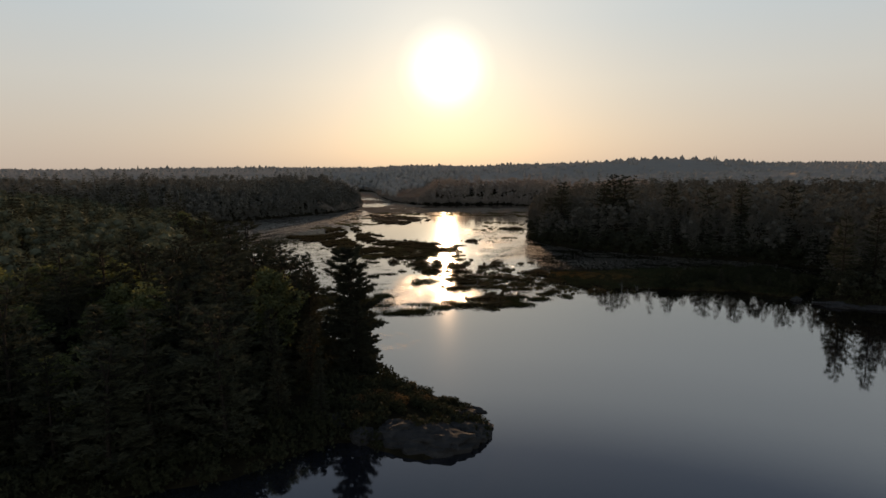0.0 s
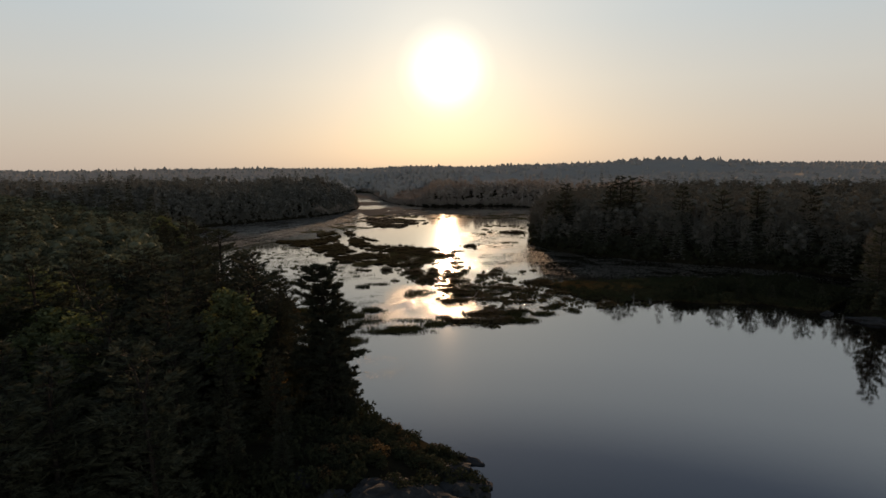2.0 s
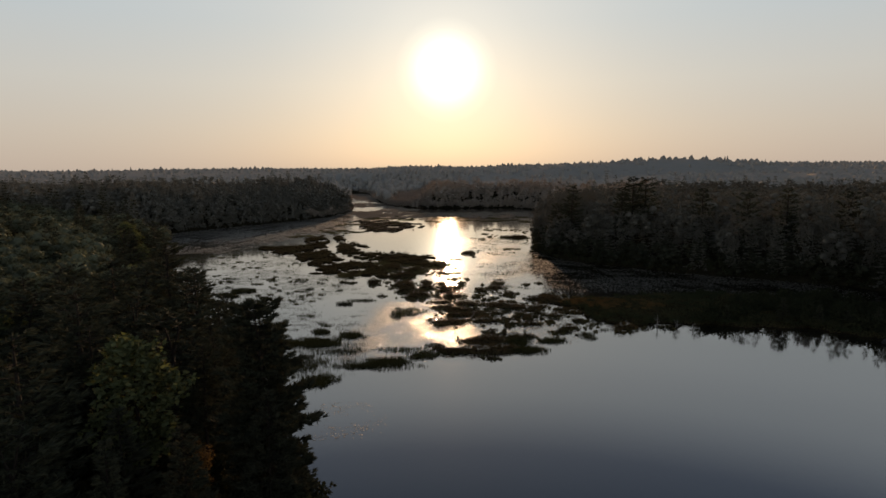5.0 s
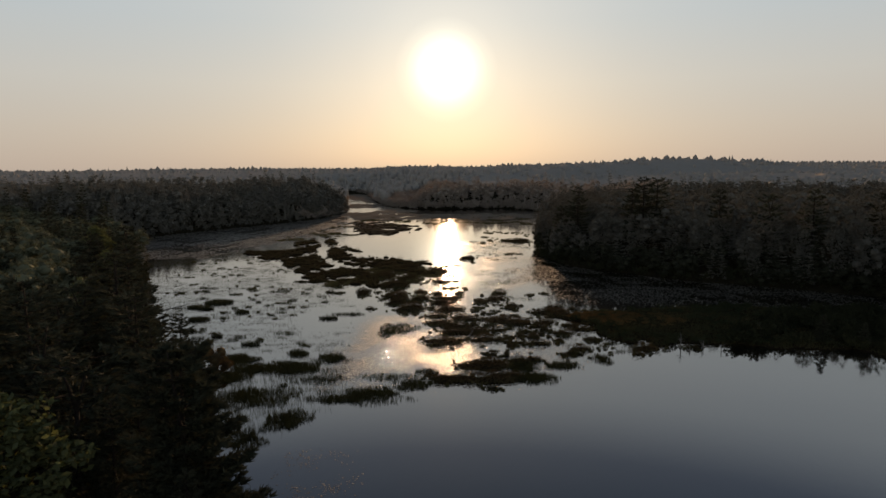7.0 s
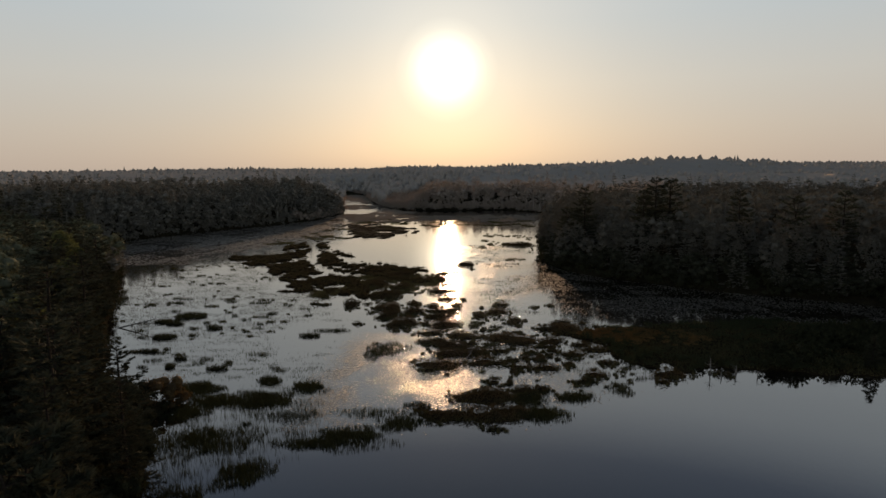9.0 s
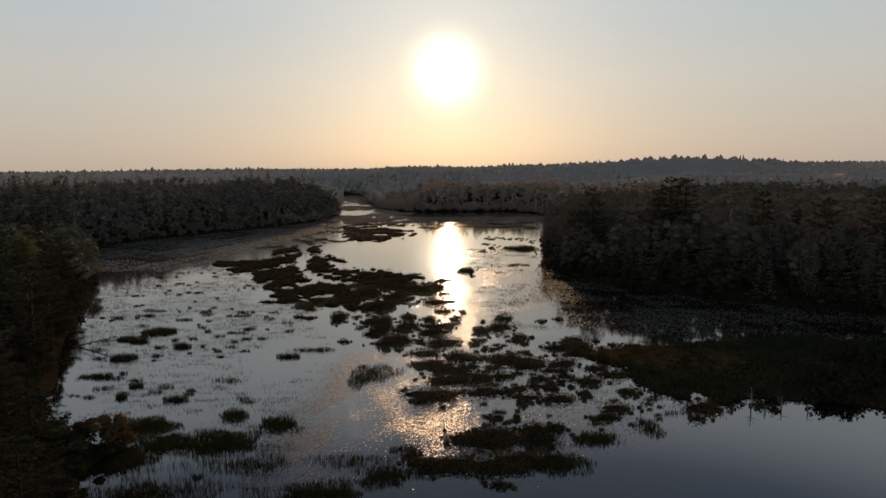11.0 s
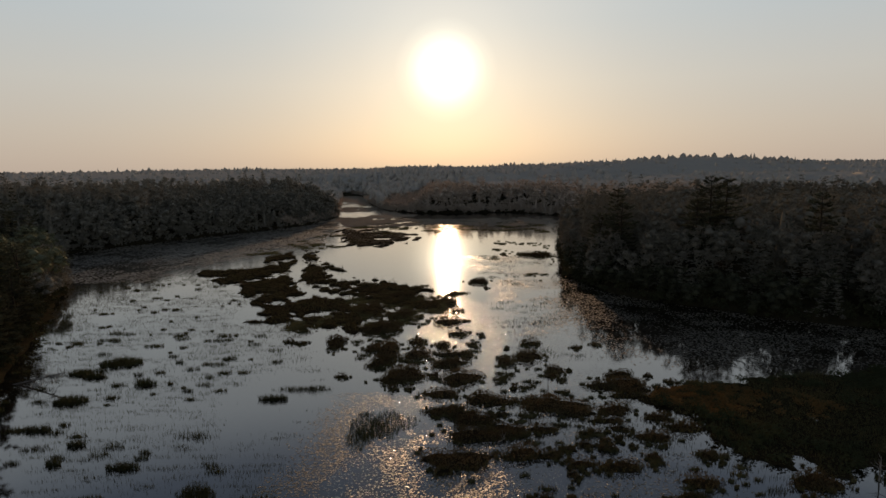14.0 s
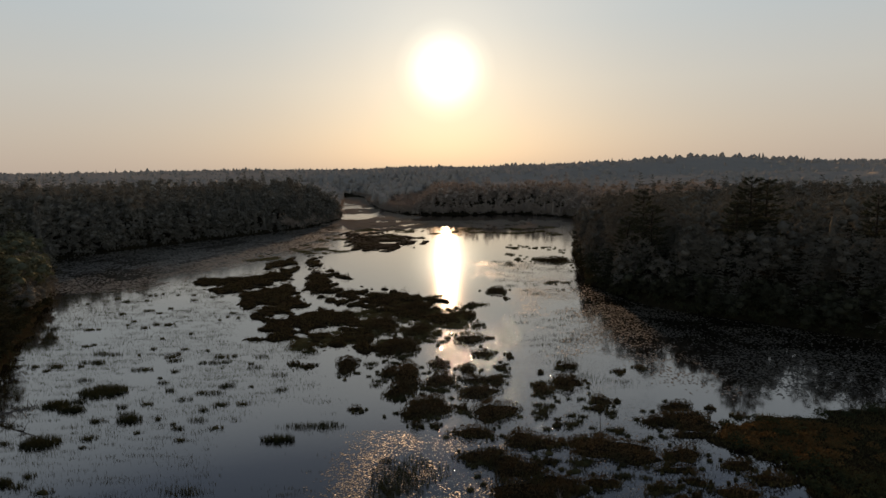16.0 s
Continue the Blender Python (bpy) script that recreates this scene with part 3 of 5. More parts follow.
def tree_model(name, shape, mat, label, category, group):
    root = new(name)
    part("trunk", shape[0], M_BARK, root, "", True)
    part("crown", shape[1], mat, root)
    return tagged(root, label, category, group)


G_NEAR = "trees along the near shore"
MODELS = {}
for key, name, shape, mat, label in (
    ("pine_a", "white_pine", plume_pine_shape(RNG, 22, 0.14, 4.9, 20, 16, 6, 0.85, 1, 0.55, 0.3), M_PINE, "tall dark white pine with tiered open branches on the shore"),
    ("pine_point", "white_pine", plume_pine_shape(RNG, 22, 0.03, 5.6, 38, 56, 12, 0.66, 2, 0.42, 0.45, 0.17), M_PINE, "tall broad white pine with flat plumed branches at the point"),
    ("pine_hi", "white_pine", plume_pine_shape(RNG, 22, 0.12, 5.0, 22, 34, 10, 0.52, 1, 0.45, 0.22, 0.15), M_PINE, "tall white pine with flat plumed branches at the rocky point"),
    ("spruce_hi", "spruce", pine_shape(RNG, 16, 0.04, 5.0, 21, 26, 9, 0.7, True), M_SPRUCE, "broad dark conical evergreen at the rocky point"),
    ("pine_b", "white_pine", plume_pine_shape(RNG, 20, 0.08, 5.2, 19, 17, 6, 0.85, 2, 0.6, 0.45), M_PINE, "dark white pine with plumed branches among the shore woods"),
    ("pine_c", "white_pine", plume_pine_shape(RNG, 18, 0.4, 3.6, 13, 22, 9, 0.5, 1, 0.5, 0.4), M_PINE, "slender white pine with a bare lower trunk"),
    ("spruce_a", "spruce", pine_shape(RNG, 16, 0.05, 4.4, 19, 14, 6, 0.84, True, 0.41), M_SPRUCE, "dense conical dark evergreen with branches to the ground"),
    ("spruce_b", "spruce", pine_shape(RNG, 14, 0.08, 3.2, 18, 13, 6, 0.78, True, 0.41), M_SPRUCE, "narrow conical dark evergreen in the shore woods"),
    ("leaf_a", "broadleaf_tree", broadleaf_shape(RNG, 18, 5.2, 24, 66, 0.33), M_LEAF, "broadleaf tree with a rounded yellow-green sunlit crown"),
    ("leaf_b", "broadleaf_tree", broadleaf_shape(RNG, 16, 5.8, 20, 58, 0.34), M_LEAF, "spreading green broadleaf tree in the shore woods"),
    ("leaf_c", "broadleaf_tree", broadleaf_shape(RNG, 13, 4.4, 15, 54, 0.26), M_LEAF, "low round-headed green broadleaf tree"),
    ("autumn", "broadleaf_tree", broadleaf_shape(RNG, 15, 4.6, 15, 54, 0.26), M_AUTUMN, "broadleaf tree with russet leaves starting to turn"),
):
    MODELS[key] = tree_model(name, shape, mat, label, "tree", G_NEAR)
USED = set()
HEIGHT = {"pine_point": 22, "pine_hi": 22, "spruce_hi": 16, "pine_a": 22, "pine_b": 20, "pine_c": 18, "spruce_a": 16, "spruce_b": 14, "leaf_a": 18, "leaf_b": 16, "leaf_c": 13, "autumn": 15}


def ground_z(x, y):
    return float(terrain(np.array([x]), np.array([y]))[0])


def plant(key, x, y, height, wide=1.0, turn=0.0):
    s = height / HEIGHT[key]
    m = pose(x, y, ground_z(x, y) - 0.05, 0, 0, turn) @ Matrix.Diagonal((s * wide, s * wide, s, 1))
    if key not in USED:
        USED.add(key)
        MODELS[key].matrix_basis = m
        return MODELS[key]
    ob = copy_thing(MODELS[key], Matrix())
    ob.matrix_basis = m
    return ob


TAKEN = []


def special(key, x, y, height, wide=1.0, turn=0.0, clear=3.5):
    TAKEN.append((x, y, clear))
    return plant(key, x, y, height, wide, turn)


special("pine_point", -22.2, 54.5, 23.8, 1.0, 220, 4.5)
special("pine_hi", -35.0, 75.0, 20.0, 0.85, 280)
special("pine_c", -31.0, 58.5, 17.0, 0.9, 20, 3)
special("pine_c", -32.5, 66.5, 16.5, 0.9, 220, 3)
special("spruce_hi", -21.0, 51.0, 14.5, 0.95, 120, 4)
special("leaf_a", -36.3, 53.0, 19.5, 1.0, 30, 6)
special("pine_b", -41.0, 66.0, 16.0, 1.0, 80, 5)
for x, y, h in ((-80.0, 60.0, 16.5), (-72.0, 64.0, 15.0), (-88.0, 66.0, 16.0), (-92.0, 56.0, 17.0), (-64.0, 67.0, 14.0)):
    special("leaf_b", x, y, h, 1.15, x * 9.0, 5)
special("autumn", -30.0, 54.5, 7.0, 0.9, 0, 2.5)
special("spruce_b", -49.0, 44.0, 15.5, 0.9, 15, 4)
special("leaf_c", -52.0, 38.0, 12.0, 0.9, 15, 4)
special("pine_hi", -39.0, 93.5, 14.5, 1.3, 130, 4)
special("pine_hi", -45.0, 104.0, 15.0, 1.3, 250, 4)
special("spruce_hi", -28.0, 46.0, 12.0, 0.9, 30, 4)
special("spruce_a", -33.0, 41.0, 12.0, 0.9, 130, 4)
special("spruce_a", -25.0, 38.5, 7.5, 0.9, 30, 3)
special("spruce_b", -30.0, 33.5, 9.0, 1.0, 70, 3)
special("spruce_b", -23.5, 33.0, 6.0, 1.1, 250, 3)
special("pine_a", 110.0, 121.0, 21.5, 0.9, 15, 5)
special("pine_a", 118.5, 120.0, 20.5, 0.9, 100, 5)
# pines standing over the peninsula's crown cover
for x, y, h, w in ((78, 252, 27.0, 1.2), (72, 247, 23.0, 1.1), (85, 257, 26.5, 1.25), (48, 268, 19.5, 1.2), (54, 262, 20.5, 1.2), (100, 232, 23.0, 1.1), (112, 218, 22.0, 1.0), (124, 214, 23.5, 1.1), (140, 205, 22.5, 1.0), (60, 290, 23.0, 1.1)):
    special("pine_a" if h > 22.8 else "pine_b", x, y, h, w, x * 7.0, 3.5)

SPECIES = ["pine_a", "pine_b", "pine_c", "spruce_a", "spruce_b", "leaf_a", "leaf_b", "leaf_c", "autumn"]


def fill_near(count):
    """Trees of the near shore woods, one object each."""
    rng = np.random.default_rng(21)
    X, Y = rng.uniform(-150, -14, 9000), rng.uniform(15, 235, 9000)
    d = shore_distance(X, Y)
    made = 0
    for x, y, e in zip(X, Y, d):
        if e < 2.5 or (x > -19) or y > 40 + 1.55 * (-x) or (e > 14 and (y > 108 or x < -82)):
            continue
        if (100 < y < 150 and e < 6.5) or (y < 30 and e < 4) or (x > -34 and y < 79) or (x > -4 - 0.26 * (y + 54) and 60 < y < 91):
            continue
        gap = 5.4 + 0.01 * max(0, y - 60)
        if any((x - a) ** 2 + (y - b) ** 2 < max(c, gap) ** 2 for a, b, c in TAKEN):
            continue
        inland = e > 18
        p = np.array([.16, .20, .05, .10, .08, .14, .14, .07, .06]) if inland else np.array([.10, .30, .04, .24, .12, .07, .08, .03, .02])
        if y > 85:
            p = np.array([.12, .30, .03, .30, .15, .03, .04, .03, .0])
        if y < 36:
            p = np.array([.0, .30, .0, .40, .27, .0, .0, .03, .0])
        if x > -64 and 55 < y < 112:
            p = np.array([.14, .36, .04, .28, .16, .0, .0, .02, .0])
        key = SPECIES[int(rng.choice(9, p=p / p.sum()))]
        h = HEIGHT[key] * rng.uniform(0.72, 1.1)
        if x > -3.5 - 0.284 * (y + 50):
            h = min(h, max(7.0, 31.5 - 0.15 * y - ground_z(x, y)))
        TAKEN.append((x, y, gap * 0.9))
        plant(key, float(x), float(y), float(h), float(rng.uniform(1.05, 1.35)), float(rng.uniform(0, 360)))
        made += 1
        if made >= count:
            break


fill_near(262)


LOD_RNG = np.random.default_rng(3)


def shell(n, rx, rz, zc, rng, lobes=7):
    """Points and outward directions over a lumpy crown."""
    c = unit(rng.normal(0, 1, (lobes, 3)) + (0, 0, 0.25)) * (rx * 0.55, rx * 0.55, rz * 0.55)
    d = unit(rng.normal(0, 1, (n, 3)) + (0, 0, 0.3))
    P = c[rng.integers(0, lobes, n)] + d * (rx * 0.5, rx * 0.5, rz * 0.45) * rng.uniform(0.7, 1.1, (n, 1)) + (0, 0, zc)
    return P, d


def crown_body(rng, r, h, base):
    """The closed inner mass of a conifer, lumpy and tapering."""
    V, F = [], []
    rows = [(1.0, 0.0), (1.05, 0.15), (0.7, 0.5), (0.32, 0.82)]
    for f, z in rows:
        for q in range(7):
            a = 6.2832 * q / 7 + z
            w = r * f * rng.uniform(0.75, 1.2)
            V.append((w * math.cos(a), w * math.sin(a), base + h * z + rng.normal(0, 0.4)))
    for i in range(3):
        for q in range(7):
            a, b = i * 7 + q, i * 7 + (q + 1) % 7
            F += [(a, b, b + 7), (a, b + 7, a + 7)]
    V.append((0, 0, base + h))
    F += [(21 + q, 21 + (q + 1) % 7, 28) for q in range(7)]
    return np.array(V), np.array(F)


def leafy_lod(n, rx, rz, zc, size, k):
    """A loose crown or bush of leaf tufts."""
    P, d = shell(n, rx, rz, zc, LOD_RNG)
    return spikes(P, d, size, size * 0.85, 0.8, k, LOD_RNG)


def lobed_lod(rx, rz, zc, lobes, R, fuzz, size, k=3, core=0.6, rings=4, sides=7):
    """A broadleaf crown as a heap of rounded leafy lobes with ragged foliage over them."""
    rng, parts, P, D = LOD_RNG, [], [], []
    for i in range(lobes):
        f = (i + 0.5) / lobes
        a = 2.4 * i + rng.uniform(0, 0.8)
        e = math.asin(min(0.99, -0.55 + 1.5 * f))
        c = np.array([math.cos(a) * math.cos(e) * (rx - R * 0.6), math.sin(a) * math.cos(e) * (rx - R * 0.6), zc + math.sin(e) * (rz - R * 0.5)])
        c = c + rng.normal(0, 0.35, 3)
        r = R * rng.uniform(0.55, 1.3)
        V = [(0, 0, -0.7)]
        for q in range(1, rings):
            t = math.pi * (q / rings - 0.5)
            for w in range(sides):
                b = 6.2832 * (w + 0.5 * (q % 2)) / sides
                g = rng.uniform(0.82, 1.15)
                V.append((math.cos(t) * math.cos(b) * g, math.cos(t) * math.sin(b) * g, math.sin(t) * g * 0.8))
        V.append((0, 0, 0.85))
        F = [(0, 1 + (w + 1) % sides, 1 + w) for w in range(sides)]
        for q in range(rings - 2):
            for w in range(sides):
                m, n = 1 + q * sides + w, 1 + q * sides + (w + 1) % sides
                F += [(m, n, n + sides), (m, n + sides, m + sides)]
        o = 1 + (rings - 2) * sides
        F += [(o + w, o + (w + 1) % sides, len(V) - 1) for w in range(sides)]
        parts.append((np.array(V) * r * core + c, np.array(F)))
        d = unit(rng.normal(0, 1, (fuzz, 3)) + (0, 0, 0.25))
        P.append(c + d * (r, r, r * 0.82) * rng.uniform(0.5, 1.0, (fuzz, 1)))
        D.append(d)
    parts.append(spikes(np.concatenate(P), np.concatenate(D), size, size * 0.8, 0.75, k, rng))
    return join(parts)


def conifer_lod(h, reach, whorls, tufts, k, blade, conical=False, slim=0.3, body=True):
    shape = pine_shape(LOD_RNG, h, 0.05, reach, whorls, tufts, k, blade, conical, slim)[1]
    return shape if not body else join([shape, crown_body(LOD_RNG, reach * 0.36, h * 0.72, 0.5)])


LEAFY = [lobed_lod(5.6, 6.0, 9.6, 14, 2.3, 22, 0.72), lobed_lod(6.4, 5.4, 9.0, 15, 2.5, 22, 0.72), lobed_lod(5.0, 6.6, 10.0, 12, 2.2, 22, 0.72), lobed_lod(5.6, 4.2, 5.8, 12, 2.2, 20, 0.72)]
CONIFER = [conifer_lod(21, 4.2, 14, 7, 3, 1.0, True, 0.4, False), conifer_lod(18, 3.8, 14, 6, 3, 1.0, True, 0.4, False), conifer_lod(23, 4.4, 15, 7, 3, 1.0, True, 0.4, False)]
EDGE = [conifer_lod(21, 4.6, 16, 10, 4, 0.8, True, 0.36, False), conifer_lod(19, 4.2, 15, 10, 4, 0.8, True, 0.36, False), conifer_lod(22, 4.8, 17, 10, 4, 0.8, True, 0.36, False)]
EDGE += [leafy_lod(330, 4.6, 8.0, 9.6, 0.62, 4), leafy_lod(340, 5.2, 7.4, 9.2, 0.62, 4), lobed_lod(4.6, 7.6, 9.6, 16, 1.9, 26, 0.62)]
MID = [lobed_lod(rx, rz, zc, 12, 2.2, 17, 0.85, 3, 0.6, 3, 6) for rx, rz, zc in ((4.4, 7.6, 9.6), (5.2, 7.0, 9.2), (4.0, 8.0, 10.2), (5.0, 6.0, 8.2))]
MID.append(conifer_lod(20, 4.0, 13, 6, 3, 1.0, True, 0.4))
TOPS = [lobed_lod(rx, rz, zc, 8, 2.6, 13, 0.95, 3, 0.6, 3, 6) for rx, rz, zc in ((5.2, 7.0, 9.4), (5.8, 6.6, 9.0), (5.0, 7.6, 10.0))] + [conifer_lod(20, 4.0, 10, 5, 3, 1.2, True, 0.4)]


def far_crown(rng, r, h, point):
    """A small lumpy crown for woods on far hills: round-headed or pointed."""
    V, F = [], []
    rows = [(0.75, 0.25), (1.0, 0.5), (0.72, 0.8)] if not point else [(1.0, 0.2), (0.66, 0.5), (0.3, 0.8)]
    for f, z in rows:
        for k in range(6):
            a = 6.2832 * k / 6 + z
            q = r * f * rng.uniform(0.7, 1.25)
            V.append((q * math.cos(a), q * math.sin(a), h * z + rng.normal(0, 0.6)))
    for i in range(2):
        for k in range(6):
            a, b = i * 6 + k, i * 6 + (k + 1) % 6
            F += [(a, b, b + 6), (a, b + 6, a + 6)]
    V.append((rng.normal(0, 0.4), rng.normal(0, 0.4), h))
    F += [(12 + k, 12 + (k + 1) % 6, 18) for k in range(6)]
    return np.array(V), np.array(F)


FAR = [far_crown(LOD_RNG, r, h, p) for r, h, p in ((5.2, 15, 0), (6.0, 14.5, 0), (4.6, 17, 0), (5.5, 16, 0), (5.0, 14, 0), (3.4, 17.5, 1))]


def in_view(X, Y):
    return np.abs(X) < 0.78 * (Y + 60)


def woodland(name, box, spacing, templates, mat, label, seed, accept, hscale=1.0, tall=None):
    """A stretch of woods that nobody could count, as one mesh."""
    rng = np.random.default_rng(seed)
    x0, x1, y0, y1 = box
    nx, ny = int((x1 - x0) / spacing), int((y1 - y0) / spacing)
    X, Y = np.meshgrid(np.linspace(x0, x1, nx), np.linspace(y0, y1, ny))
    X = (X + rng.uniform(-0.42, 0.42, X.shape) * spacing).ravel()
    Y = (Y + rng.uniform(-0.42, 0.42, Y.shape) * spacing).ravel()
    d = shore_distance(X, Y)
    ok = (d > 1.5) & accept(X, Y, d)
    X, Y, d = X[ok], Y[ok], d[ok]
    Z = terrain(X, Y) - 0.3
    pick = rng.integers(0, len(templates), len(X))
    tone = waves(X, Y, 40, seed + 1)
    parts = []
    for i, t in enumerate(templates):
        q = (pick == i)
        if not q.any():
            continue
        s = rng.uniform(0.72, 1.02, q.sum()) * (1 + 0.15 * (rng.uniform(0, 1, q.sum()) < 0.07))
        hh = s * (1 + 0.13 * tone[q]) * hscale * np.where(d[q] < 5, 0.9, 1.0)
        if tall is not None:
            hh = hh * tall(X[q], Y[q])
        parts.append(scatter(t, np.stack([X[q], Y[q], Z[q], s * 1.05, hh], 1), rng))
    V, F = join(parts)
    tagged(new(name, mesh_np(name, V, F, mat, True)), label, "woods", kind="stuff")


def not_taken(X, Y, d):
    ok = np.ones(X.shape, bool)
    for a, b, c in TAKEN:
        ok &= (X - a) ** 2 + (Y - b) ** 2 > max(c, 4.2) ** 2
    return ok


def left_woods(X, Y, d):
    return not_taken(X, Y, d) & (d > np.where(Y < 150, 6.5, 2)) & (X < -19) & ((Y > 104) | (X < -78)) & (X > -40 - 0.8 * (Y + 60))


woodland("left_shore_evergreens", (-330, -14, 10, 345), 16.0, CONIFER, M_SPRUCE, "dark evergreens standing over the woods behind the near shore", 31,
         lambda X, Y, d: left_woods(X, Y, d) & (waves(X, Y, 28, 71) > -0.55), 0.98)
woodland("left_shore_woods", (-330, -14, 10, 345), 9.8, LEAFY, M_WOODS, "dense rounded broadleaf woods behind the near shore", 30,
         lambda X, Y, d: left_woods(X, Y, d) & (waves(X, Y, 28, 71) < 0.75), 0.92)
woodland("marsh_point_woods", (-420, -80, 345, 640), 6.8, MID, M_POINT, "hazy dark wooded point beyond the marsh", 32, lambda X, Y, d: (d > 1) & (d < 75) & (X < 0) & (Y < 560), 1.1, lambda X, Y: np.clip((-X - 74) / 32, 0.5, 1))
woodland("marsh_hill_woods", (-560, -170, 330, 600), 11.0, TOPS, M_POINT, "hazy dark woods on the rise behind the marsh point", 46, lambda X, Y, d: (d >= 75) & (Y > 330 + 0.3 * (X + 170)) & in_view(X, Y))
woodland("peninsula_woods", (36, 330, 100, 470), 6.8, EDGE, M_HAZED_EAST, "dark mixed woods at the edge of the peninsula over the marsh", 33, lambda X, Y, d: (d > 1) & (d < 27) & (X > 0) & (X < 70 + 0.75 * (Y + 40)) & not_taken(X, Y, d), 1.06)
woodland("peninsula_inner_woods", (36, 330, 100, 470), 9.6, TOPS, M_HAZED_EAST, "dark treetops over the middle of the wooded peninsula", 39, lambda X, Y, d: (d >= 27) & (d < 170) & (X > 0) & (X < 70 + 0.75 * (Y + 40)) & not_taken(X, Y, d) & ((d < 80) | (waves(X * 9, Y * 7, 3, 5) > -0.25)), 1.0)
woodland("eastern_hill_woods", (150, 640, 330, 590), 11.0, TOPS, M_HAZED_EAST, "dark woods on the rise behind the peninsula", 48, lambda X, Y, d: (d >= 27) & in_view(X, Y) & ((X > 330) | (Y > 470) | (X > 70 + 0.75 * (Y + 40))))
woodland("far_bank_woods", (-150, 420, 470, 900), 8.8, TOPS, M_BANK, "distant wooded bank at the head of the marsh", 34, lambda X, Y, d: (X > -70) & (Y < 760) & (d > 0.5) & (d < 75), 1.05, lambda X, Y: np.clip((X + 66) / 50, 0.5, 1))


LOW = [lobed_lod(3.6, 4.2, 4.4, 9, 1.6, 26, 0.5), lobed_lod(3.2, 4.8, 4.8, 9, 1.5, 26, 0.5), lobed_lod(3.9, 3.8, 3.9, 10, 1.6, 26, 0.5)]
# Spruce colour on this leafy growth paints the woods' foot darker, as shade.
woodland("peninsula_edge_growth", (36, 200, 100, 420), 4.6, LOW, M_SPRUCE, "low leafy growth closing the foot of the wooded peninsula", 37, lambda X, Y, d: (d > 0.3) & (d < 9) & (X > 0) & not_taken(X, Y, d))
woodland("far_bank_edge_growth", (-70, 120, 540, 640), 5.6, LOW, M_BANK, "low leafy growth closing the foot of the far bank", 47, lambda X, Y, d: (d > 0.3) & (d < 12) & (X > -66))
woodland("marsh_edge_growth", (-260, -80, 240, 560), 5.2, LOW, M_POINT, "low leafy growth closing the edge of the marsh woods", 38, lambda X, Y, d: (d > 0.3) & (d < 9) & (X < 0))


def canopy(name, box, cell, lift, bump, label, seed, accept):
    """The closed crown cover of a far forest: a lumpy sheet at treetop height."""
    xs, ys = np.arange(box[0], box[1], cell), np.arange(box[2], box[3], cell)
    X, Y = np.meshgrid(xs, ys)
    rng = np.random.default_rng(seed)
    d = shore_distance(X, Y)
    X, Y = X + rng.uniform(-0.35, 0.35, X.shape) * cell, Y + rng.uniform(-0.35, 0.35, X.shape) * cell
    Z = terrain(X, Y) + lift * (0.3 + 0.7 * step(50, 130, d)) + rng.normal(0, 1, X.shape) * bump + waves(X, Y, cell * 3, seed) * bump
    n = len(xs)
    i = (np.arange(len(ys) - 1)[:, None] * n + np.arange(n - 1)[None]).ravel()
    ok = accept(X, Y, d).ravel()
    i = i[ok[i] & ok[i + 1] & ok[i + n] & ok[i + n + 1]]
    F = np.concatenate([np.stack([i, i + 1, i + n + 1], 1), np.stack([i, i + n + 1, i + n], 1)])
    V = np.stack([X, Y, Z], -1).reshape(-1, 3)
    keep, inv = np.unique(F, return_inverse=True)
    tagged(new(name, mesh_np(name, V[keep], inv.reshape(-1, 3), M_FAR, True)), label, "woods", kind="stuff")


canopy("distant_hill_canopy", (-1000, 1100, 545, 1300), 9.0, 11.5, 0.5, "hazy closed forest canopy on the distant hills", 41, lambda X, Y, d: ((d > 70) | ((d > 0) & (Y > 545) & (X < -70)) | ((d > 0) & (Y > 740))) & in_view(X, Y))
canopy("horizon_canopy", (-2300, 2300, 1290, 2700), 26.0, 12.5, 0.8, "closed forest canopy along the horizon, coloured pale for haze", 42, lambda X, Y, d: in_view(X, Y))
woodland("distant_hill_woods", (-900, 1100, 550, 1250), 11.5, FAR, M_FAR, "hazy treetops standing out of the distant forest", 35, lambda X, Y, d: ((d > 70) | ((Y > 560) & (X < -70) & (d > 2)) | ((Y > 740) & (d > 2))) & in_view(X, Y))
woodland("horizon_woods", (-2200, 2200, 1250, 2600), 33.0, FAR, M_FAR, "treetops along the horizon, coloured pale for haze", 36, lambda X, Y, d: in_view(X, Y), 1.3)

# ---- shrubs of the shore ----
BUSH = leafy_lod(52, 1.5, 1.2, 0.9, 0.36, 3)
TWIG = np.random.default_rng(55)


def shore_shrubs(name, box, spacing, far, label, seed, mat=None, big=1.0):
    rng = np.random.default_rng(seed)
    X, Y = np.meshgrid(np.arange(box[0], box[1], spacing), np.arange(box[2], box[3], spacing))
    X = (X + rng.uniform(-0.5, 0.5, X.shape) * spacing).ravel()
    Y = (Y + rng.uniform(-0.5, 0.5, Y.shape) * spacing).ravel()
    d = shore_distance(X, Y)
    ok = (d > -0.6) & (d < far) & ((X < -14) | (Y > 60))
    X, Y = X[ok], Y[ok]
    s = rng.uniform(0.6, 1.4, len(X)) * big
    V, F = scatter(BUSH, np.stack([X, Y, np.maximum(terrain(X, Y), 0) - 0.2, s, s * rng.uniform(0.8, 1.3, len(X))], 1), rng)
    tagged(new(name, mesh_np(name, V, F, mat or M_SHRUB)), label, "shrubs", kind="stuff")


